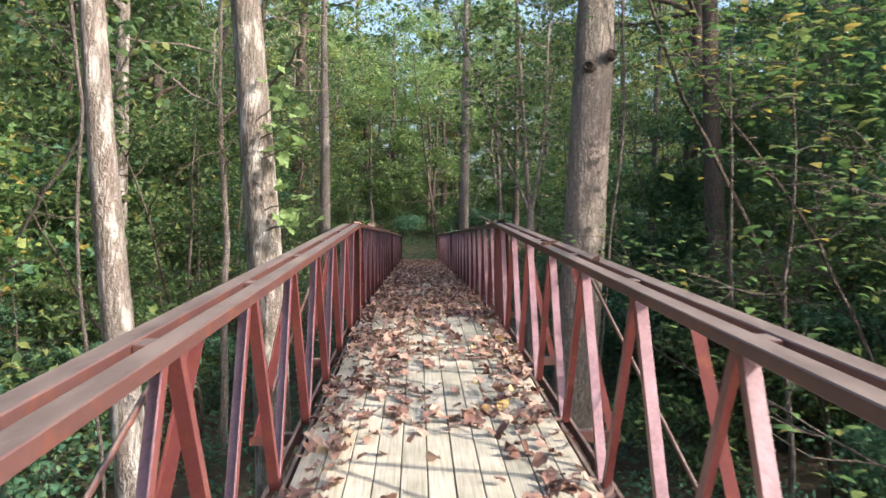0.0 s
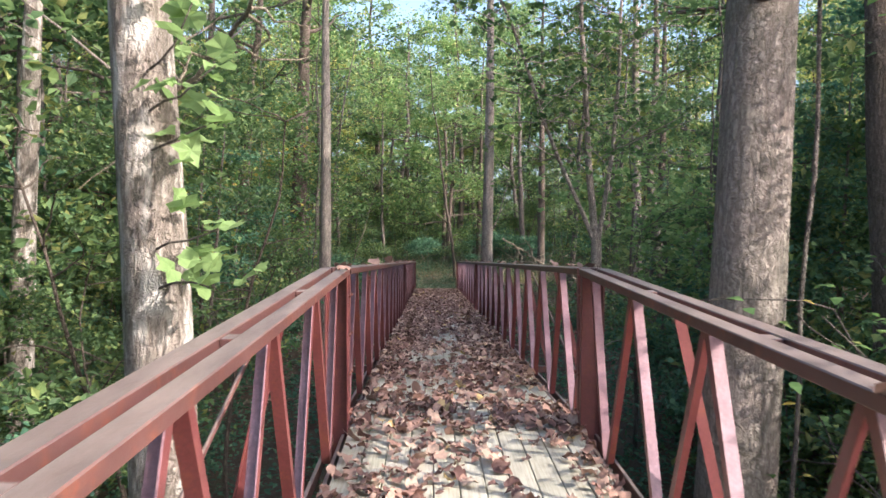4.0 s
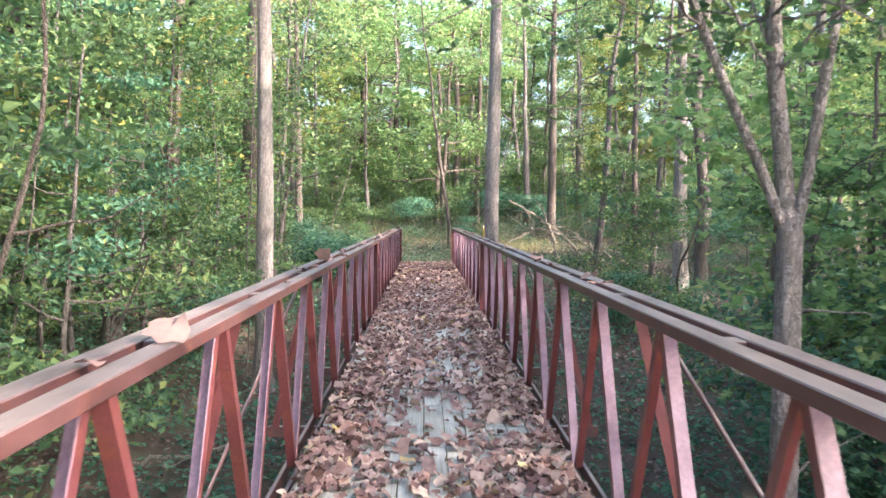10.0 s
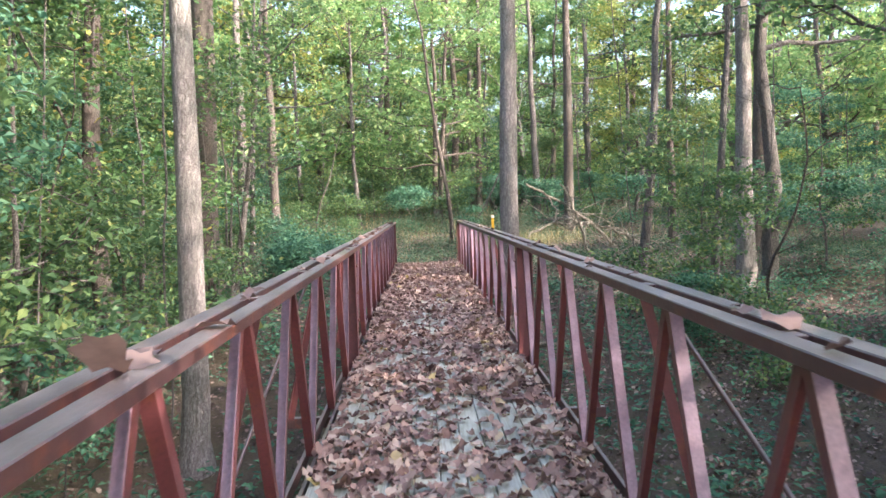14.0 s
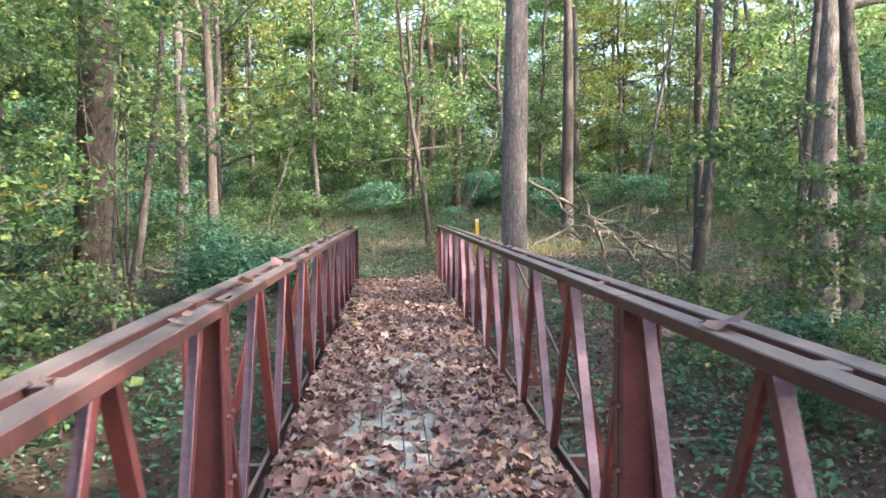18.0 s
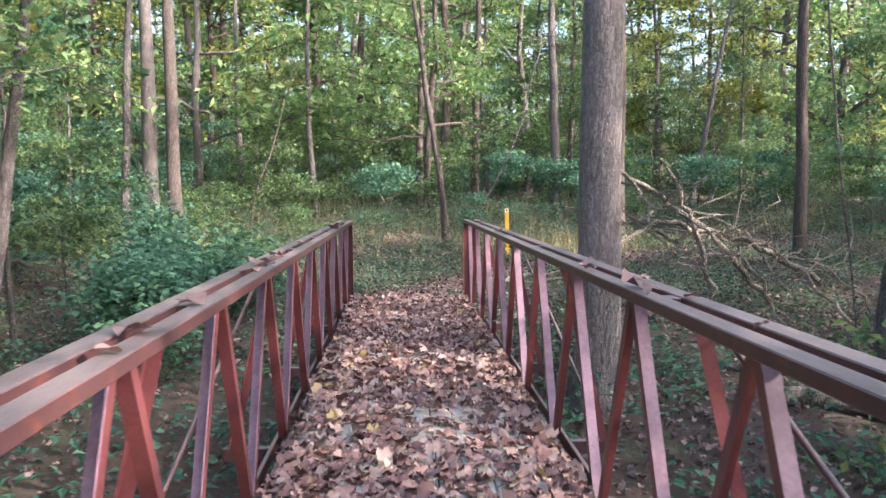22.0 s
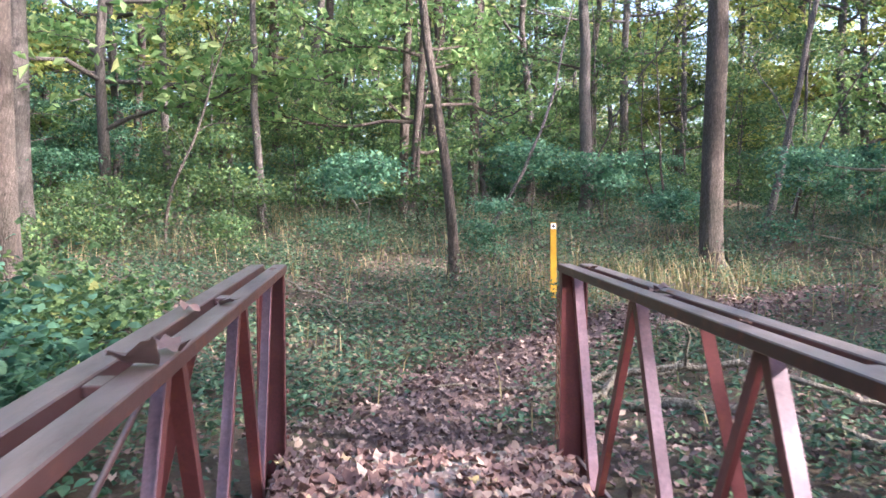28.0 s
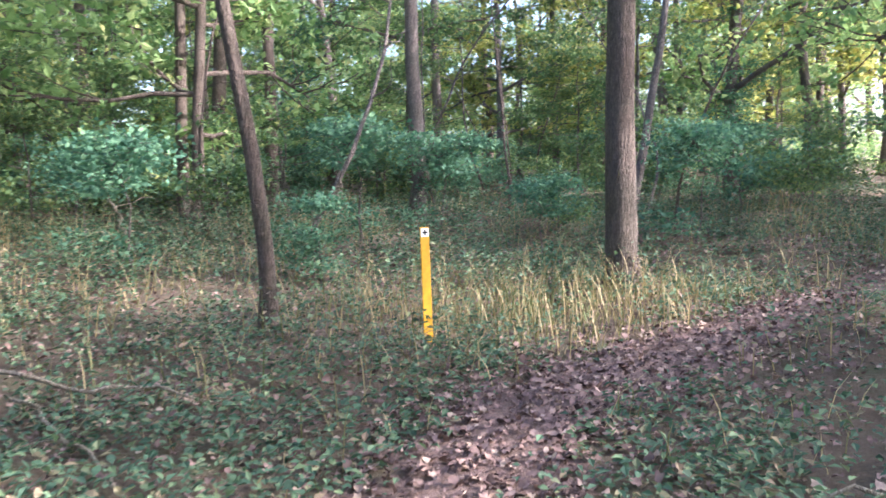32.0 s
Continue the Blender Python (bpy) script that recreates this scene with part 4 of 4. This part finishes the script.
def build_undergrowth():
    g = np.random.default_rng(21)
    for n, xr, yr, size, per, tall, name in ((13000, (-12, 12), (-3, 33), 0.10, 9, 0.55, "leafy green undergrowth below the bridge"), (19000, (-13, 14), (32, 52), 0.064, 13, 0.38, "low green leafy undergrowth covering the clearing"), (7000, (-24, 24), (52, 75), 0.12, 8, 0.42, "green undergrowth between distant trees"), (14000, (-48, 48), (70, 110), 0.30, 9, 6.5, "tall green brush deep in the wood")):
        x, y = g.uniform(*xr, n), g.uniform(*yr, n)
        thin = (0.3 if tall > 1 else 0.0) + 0.55 + 0.6 * np.sin(0.9 * x + 0.7) * np.sin(0.8 * y + 0.3) + 0.35 * np.sin(2.3 * x - 1.9 * y)
        bare = np.exp(-(((x - 4.6) / 3.0) ** 2 + ((y - 30.3) / 4.0) ** 2)) + np.exp(-(((x + 2.2) / 1.5) ** 2 + ((y - 27.6) / 4.5) ** 2))
        thin = thin - 0.2 * bare
        keep = off_trail(x, y, 0.42) & (g.uniform(0, 1, n) < np.clip(thin + 0.25, 0.25, 1))
        x, y = x[keep], y[keep]
        hgt = tall * g.uniform(0.25, 1.0, len(x)) ** 1.3
        if yr[0] == 32:
            hgt = hgt * np.interp(y, [36, 41, 46, 52], [0.75, 1.0, 1.9, 2.6]) * (1 + 0.5 * np.sin(1.1 * x + 0.6 * y) * np.sin(1.4 * y - 0.5 * x))
        C = np.stack([np.repeat(x, per), np.repeat(y, per), np.zeros(len(x) * per)], axis=-1)
        C[:, :2] += g.standard_normal((len(C), 2)) * (0.5 if tall > 1 else 0.14)
        C[:, 2] = ground_z(C[:, 0], C[:, 1]) + np.repeat(hgt, per) * g.uniform(0.12, 1.0, len(C))
        V, F = leaf_arrays(C, size, g, 0.75)
        # The tall far brush is coloured PALE for its hazy brightness.
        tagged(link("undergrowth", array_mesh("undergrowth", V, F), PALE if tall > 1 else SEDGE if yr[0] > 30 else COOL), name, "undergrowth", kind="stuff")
    n = 380
    x, y = -1.2 + 1.5 * g.standard_normal(n), 38.7 + 1.6 * g.standard_normal(n)
    keep = off_trail(x, y, 0.6) & (y > 36.5)
    x, y = x[keep], y[keep]
    C = np.stack([np.repeat(x, 9), np.repeat(y, 9), np.zeros(9 * len(x))], axis=-1)
    C[:, :2] += 0.10 * g.standard_normal((len(C), 2))
    C[:, 2] = ground_z(C[:, 0], C[:, 1]) + g.uniform(0.06, 0.30, len(C))
    V, F = blade_arrays(C, 0.062, g, 0.8)
    tagged(link("herbs", array_mesh("herbs", V, F), SEDGE), "low broad-leaved green herbs beside the path", "herbs", kind="stuff")
    # dry stalks and grass of the clearing
    n = 15000
    x, y = g.uniform(-11, 13, n), g.uniform(36.1, 54, n)
    tuft = 0.5 + 0.9 * np.sin(1.3 * x + 0.9 * np.sin(0.8 * y)) * np.sin(1.1 * y + 0.7 * np.sin(1.7 * x)) + 0.4 * np.sin(5.1 * x) * np.sin(4.3 * y)
    keep = g.uniform(0, 1, n) < np.clip(tuft, 0.04, 1) * np.interp(y, [36.1, 40, 45], [0.35, 0.6, 1.0])
    x, y = x[keep], y[keep]
    x = np.concatenate([x, 4.0 + 1.5 * g.standard_normal(2000)])
    y = np.concatenate([y, 42.9 + 0.8 * g.standard_normal(2000)])
    keep = off_trail(x, y, 0.45)
    x, y = x[keep], y[keep]
    h = (0.08 + 0.42 * g.uniform(0, 1, len(x)) ** 2.4) * np.interp(y, [37, 42, 46, 54], [0.8, 1.1, 1.7, 2.0])
    z = ground_z(x, y)
    a = g.uniform(0, 2 * np.pi, len(x))
    lean = h * g.uniform(0.1, 0.95, len(x))
    base = np.stack([x, y, z - 0.02], axis=-1)
    side = 0.006 * np.stack([np.cos(a + 1.57), np.sin(a + 1.57), 0 * a], axis=-1)
    mid = base + np.stack([0.35 * lean * np.cos(a), 0.35 * lean * np.sin(a), h * 0.6], axis=-1)
    tip = base + np.stack([lean * np.cos(a), lean * np.sin(a), h], axis=-1)
    V = np.stack([base - side, base + side, mid + side * 0.8, mid - side * 0.8, tip], axis=1).reshape(-1, 3)
    i = np.arange(len(x))[:, None] * 5
    F = np.concatenate([i + np.array([[0, 1, 2]]), i + np.array([[0, 2, 3]]), i + np.array([[3, 2, 4]])], axis=1).reshape(-1, 3)
    tagged(link("grass", array_mesh("grass", V, F), DRY), "dry brown and green grass stalks in the clearing", "grass", kind="stuff")


build_undergrowth()


def build_litter():
    g = np.random.default_rng(31)
    y = np.concatenate([g.uniform(-3.3, 35.6, 27000), g.uniform(9, 35.6, 9000)])
    x = np.clip(g.uniform(-0.78, 0.78, len(y)), -0.77, 0.77)
    dens = np.interp(y, [-3.3, 1.6, 4.6, 7, 22.6, 35.6], [0.21, 0.24, 0.36, 0.46, 0.66, 1.0])
    edge = np.interp(y, [3.3, 8, 24.6, 31], [0.55, 0.32, 0.4, 0.6]) + np.interp(y, [3.3, 8, 24.6, 31], [0.45, 0.8, 0.65, 0.4]) * np.abs(x / 0.75)
    patch = 0.6 + np.interp(y, [7, 29], [0.55, 0.22]) * np.sin(3.1 * x + 1.1 * y) * np.sin(1.7 * y - 2.3 * x)
    keep = g.uniform(0, 1, len(y)) < dens * edge * patch * 1.3
    x, y = x[keep], y[keep]
    heap = np.sin(2.2 * y + 5 * x) * np.sin(6.3 * x - 1.4 * y)
    keep = (y > 6) | (heap > -0.05) | (g.uniform(0, 1, len(y)) < 0.25)
    x, y = x[keep], y[keep]
    C = np.stack([x + GX, y, deck_z(y) + 0.014 + 0.02 * g.uniform(0, 1, len(y))], axis=-1)
    V, F = litter_arrays(C, 0.108, g, 0.16, 0.23)
    tagged(link("deck_litter", array_mesh("deck_litter", V, F, True), LITTER), "brown dead leaves strewn over the bridge boards", "fallen leaves", kind="stuff")
    n = 30000
    x, y = g.uniform(-8, 10, n), g.uniform(20, 48, n)
    k = g.integers(0, len(TRAIL), 5000)
    x = np.concatenate([x, TRAIL[k, 0] + 0.5 * g.standard_normal(5000)])
    y = np.concatenate([y, TRAIL[k, 1] + 0.5 * g.standard_normal(5000)])
    x = np.concatenate([x, g.uniform(1.2, 8, 9000)])
    y = np.concatenate([y, g.uniform(23, 37, 9000)])
    keep = ~((np.abs(x - GX) < 1.0) & (y < 35.8))
    x, y = x[keep], y[keep]
    C = np.stack([x, y, ground_z(x, y) + 0.02 + 0.05 * g.uniform(0, 1, len(x))], axis=-1)
    V, F = litter_arrays(C, 0.070, g, 0.25, 0.22)
    tagged(link("ground_litter", array_mesh("ground_litter", V, F, True), OLD), "brown dead leaves scattered over the forest floor", "fallen leaves", kind="stuff")


build_litter()


def build_marker():
    x, y = 2.40, 42.5
    root = new("trail_marker")
    root.matrix_world = pose(x, y, gz(x, y), 0, -1.0, 8)
    tagged(root, "yellow plastic trail marker post with a small white label", "marker post")
    bm = bmesh.new()
    box(bm, -0.045, 0.045, -0.006, 0.006, -0.15, 1.07, bevel=0.003)
    part("stake", bm, YELLOW, root)
    bm = bmesh.new()
    box(bm, -0.04, 0.04, -0.009, -0.0065, 0.98, 1.06)
    label = part("label", bm, WHITE, root)
    for x0, x1, z0, z1 in ((-0.024, 0.024, 1.012, 1.028), (-0.008, 0.008, 0.996, 1.044)):
        bm = bmesh.new()
        box(bm, x0, x1, -0.0105, -0.0092, z0, z1)
        part("mark", bm, BLACK, label)


build_marker()

# ---- things on and beside the bridge ----


def build_rail_leaves():
    """Single dead leaves caught on the hand rails."""
    g = np.random.default_rng(61)
    caught = {-1: (9.3, 9.55, 9.75, 12.0, 12.4, 15.4, 16.5, 16.65, 16.8, 17.3, 18.4, 19.6, 20.3, 20.5, 21.1, 22.2, 22.6, 23.1, 23.35, 24.6, 24.9, 26.0, 26.3, 26.9, 28.1, 32.8, 33.0, 33.75, 33.9),
              1: (4.6, 5.8, 9.7, 10.1, 10.25, 10.9, 11.3, 14.8, 16.1, 16.3, 16.9, 17.2, 18.6, 19.6, 20.8, 21.7, 23.0, 27.0, 27.2, 27.5, 34.2)}
    y = np.concatenate([caught[-1], caught[1], g.uniform(14, 35.3, 34)])
    side = np.concatenate([np.full(len(caught[-1]), -1.0), np.full(len(caught[1]), 1.0), np.where(g.uniform(0, 1, 34) < 0.6, -1.0, 1.0)])
    large = len(caught[-1]) + len(caught[1])
    for k in range(len(y)):
        V, F = litter_arrays(np.zeros((1, 3)), float(g.uniform(0.11, 0.16) if k < large else g.uniform(0.06, 0.10)), g, 0.04, 0.16)
        low = V[:, 2].min()
        ob = link("fallen_leaf", array_mesh("rail_leaf", V - np.array([0, 0, low]), F, True), LITTER if k % 3 == 0 else OLD)
        ob.location = (GX + side[k] * (IN + g.uniform(0.02, 0.15)), y[k], float(deck_z(y[k])) + RAIL_Z + 0.001)
        tagged(ob, "curled brown dead leaf lying on the hand rail", "leaf", "leaves on the rails")


build_rail_leaves()


def build_chain():
    root = new("chain")
    root.location = (GX + IN - 0.012, 35.52, 0.66 + RAIL_Z - 0.14)
    tagged(root, "rusty steel chain hanging against the bridge's end post", "chain")
    for k in range(24):
        bm = bmesh.new()
        n, m = 10, 5
        ring = []
        for a in range(n):
            u = 2 * math.pi * a / n
            c = Vector((0, 0.011 * math.cos(u), 0.022 * math.sin(u)))
            o = Vector((0, math.cos(u), math.sin(u)))
            ring.append([bm.verts.new(c + 0.0045 * (math.cos(2 * math.pi * b / m) * o + math.sin(2 * math.pi * b / m) * Vector((1, 0, 0)))) for b in range(m)])
        for a in range(n):
            for b in range(m):
                bm.faces.new((ring[a][b], ring[(a + 1) % n][b], ring[(a + 1) % n][(b + 1) % m], ring[a][(b + 1) % m]))
        ob = part("link", bm, CHAIN, root, smooth=True)
        ob.matrix_basis = pose(0, 0, -0.036 * k, 0, 0, 90 * (k % 2) + 20)


build_chain()


def dead_branch(label, points, r0, r1, seed, twigs=3, spread=0.9):
    """A bare fallen branch through a few places, with side twigs."""
    g = np.random.default_rng(seed)
    P = np.array(points, float)
    s = np.linspace(0, len(P) - 1, 5 * len(P))
    Q = np.stack([np.interp(s, np.arange(len(P)), P[:, c]) for c in range(3)], axis=-1)
    Q += 0.025 * g.standard_normal(Q.shape)
    t = Tubes()
    t.add(Q, np.linspace(r0, r1, len(Q)), 8, 0.08, g)
    root = link("fallen_branch", t.mesh("fallen_branch"), DEAD)
    for _ in range(twigs):
        q = Q[g.integers(3, len(Q))]
        t = Tubes()
        t.add(wander(g, q, g.standard_normal(3) * np.array([1, 1, 0.5]) + np.array([0, 0, 0.3]), g.uniform(0.4, spread), 6, 0.35), np.linspace(max(r1 * 0.6, 0.010), 0.004, 6), 5)
        link("twig", t.mesh("twig"), DEAD, root)
    tagged(root, label, "branch")


def on_ground(x, y, up=0.03):
    return (x, y, gz(x, y) + up)


dead_branch("bare bleached branch leaning over the forest floor", [(2.60, 35.17, 2.58), (3.45, 35.15, 2.12), (4.46, 35.36, 1.37), on_ground(5.17, 35.40)], 0.03, 0.045, 1, 9, 1.4)
dead_branch("bleached fallen branch propped above the ground", [(2.52, 34.27, 1.32), (3.34, 34.60, 1.72), (4.53, 34.76, 1.47), on_ground(5.66, 34.91, 0.5)], 0.025, 0.04, 2, 9, 1.4)
dead_branch("grey crooked dead limb standing in the brush", [on_ground(4.05, 34.40), (3.85, 34.43, 1.30), (3.70, 34.61, 2.02), (3.44, 34.74, 2.53)], 0.045, 0.02, 3, 9, 1.4)
dead_branch("thin bleached stick in a brush heap", [on_ground(4.69, 33.81), (4.33, 34.13, 1.21), (3.55, 34.50, 1.86)], 0.03, 0.012, 4, 9, 1.4)
dead_branch("pale fallen branch lying across the leaf litter", [on_ground(0.36, 37.86, 0.06), on_ground(0.98, 37.75, 0.08), on_ground(1.31, 37.70, 0.09), on_ground(1.80, 37.84, 0.12), on_ground(3.0, 37.80, 0.12)], 0.013, 0.024, 5, 3)
dead_branch("grey fallen branch beside the bridge end", [on_ground(1.33, 36.82, 0.1), on_ground(1.80, 37.26, 0.28), on_ground(2.56, 37.04, 0.3), on_ground(3.45, 36.41, 0.12)], 0.03, 0.022, 6, 4)
dead_branch("grey log lying in the undergrowth", [on_ground(1.68, 37.30, 0.05), on_ground(2.70, 36.52, 0.08), on_ground(3.45, 35.06, 0.06)], 0.05, 0.04, 7, 2)
dead_branch("mossy log on the leaf litter", [on_ground(3.47, 31.75, 0.08), on_ground(4.59, 30.93, 0.1), on_ground(6.03, 30.21, 0.1)], 0.09, 0.07, 8, 2)
dead_branch("long thin fallen twig in the grass", [on_ground(-1.94, 42.83, 0.45), on_ground(-0.90, 41.59, 0.25), on_ground(0.19, 41.25, 0.12)], 0.02, 0.012, 9, 2)
dead_branch("slender dead twig beside the path", [on_ground(-0.90, 41.42, 0.2), on_ground(-0.35, 40.39, 0.1), on_ground(-0.09, 39.46, 0.03)], 0.014, 0.008, 10, 1)
dead_branch("heap of broken branches in the distance", [on_ground(-7.08, 51.33, 0.2), on_ground(-5.78, 50.59, 0.7), on_ground(-4.52, 50.08, 0.3)], 0.05, 0.03, 11, 6)
dead_branch("pale broken sapling leaning in the grass", [on_ground(-0.30, 49.15), on_ground(-0.50, 49.46, 0.7), on_ground(-0.75, 49.66, 1.15)], 0.03, 0.02, 12, 2)
dead_branch("dead branch lying on the slope", [on_ground(-7.03, 35.56, 0.15), on_ground(-5.85, 36.93, 0.4), on_ground(-4.73, 37.54, 0.2)], 0.05, 0.03, 13, 4)
dead_branch("pale splintered stick standing in the undergrowth", [on_ground(-0.75, 38.19, -0.05), on_ground(-0.74, 38.19, 0.2), on_ground(-0.70, 38.20, 0.36)], 0.022, 0.012, 14, 0)
dead_branch("bent grey stick standing in the undergrowth", [on_ground(-1.01, 37.95, 0.0), on_ground(-0.93, 37.96, 0.25), on_ground(-0.82, 38.00, 0.42)], 0.012, 0.007, 15, 1)
dead_branch("bare bleached limb over the brush heap", [(3.14, 35.06, 2.22), (3.34, 34.82, 1.86), (3.14, 34.71, 1.64), (3.65, 34.58, 1.45)], 0.02, 0.028, 16, 9, 1.4)
dead_branch("grey stick leaning on the brush heap", [on_ground(5.64, 33.85), (5.10, 34.43, 1.12), (4.64, 34.97, 1.57)], 0.028, 0.014, 17, 9, 1.4)
dead_branch("thin bare stick in the brush heap", [on_ground(6.32, 34.51), (5.65, 34.71, 1.08), (5.03, 35.02, 1.28)], 0.022, 0.012, 18, 9, 1.4)
dead_branch("dead branch lying below the bridge", [on_ground(1.63, 28.11, 0.1), on_ground(2.61, 27.46, 0.15), on_ground(3.82, 27.17, 0.1)], 0.04, 0.025, 19, 3)
dead_branch("pale fallen limb beside the bridge", [on_ground(-2.07, 21.47, 0.1), on_ground(-2.76, 20.74, 0.2), on_ground(-3.79, 20.29, 0.1)], 0.04, 0.025, 20, 3)
dead_branch("bare twiggy dead branch hanging among trees", [(-2.67, 12.49, 4.27), (-2.50, 12.23, 3.69), (-2.77, 11.83, 3.13), (-2.73, 11.96, 2.52)], 0.012, 0.02, 21, 7)
dead_branch("bare dead bough slanting from a trunk", [(-1.85, 10.66, 4.48), (-1.35, 10.50, 4.07), (-1.99, 11.47, 3.68), (-2.63, 11.82, 3.24)], 0.01, 0.028, 22, 6)
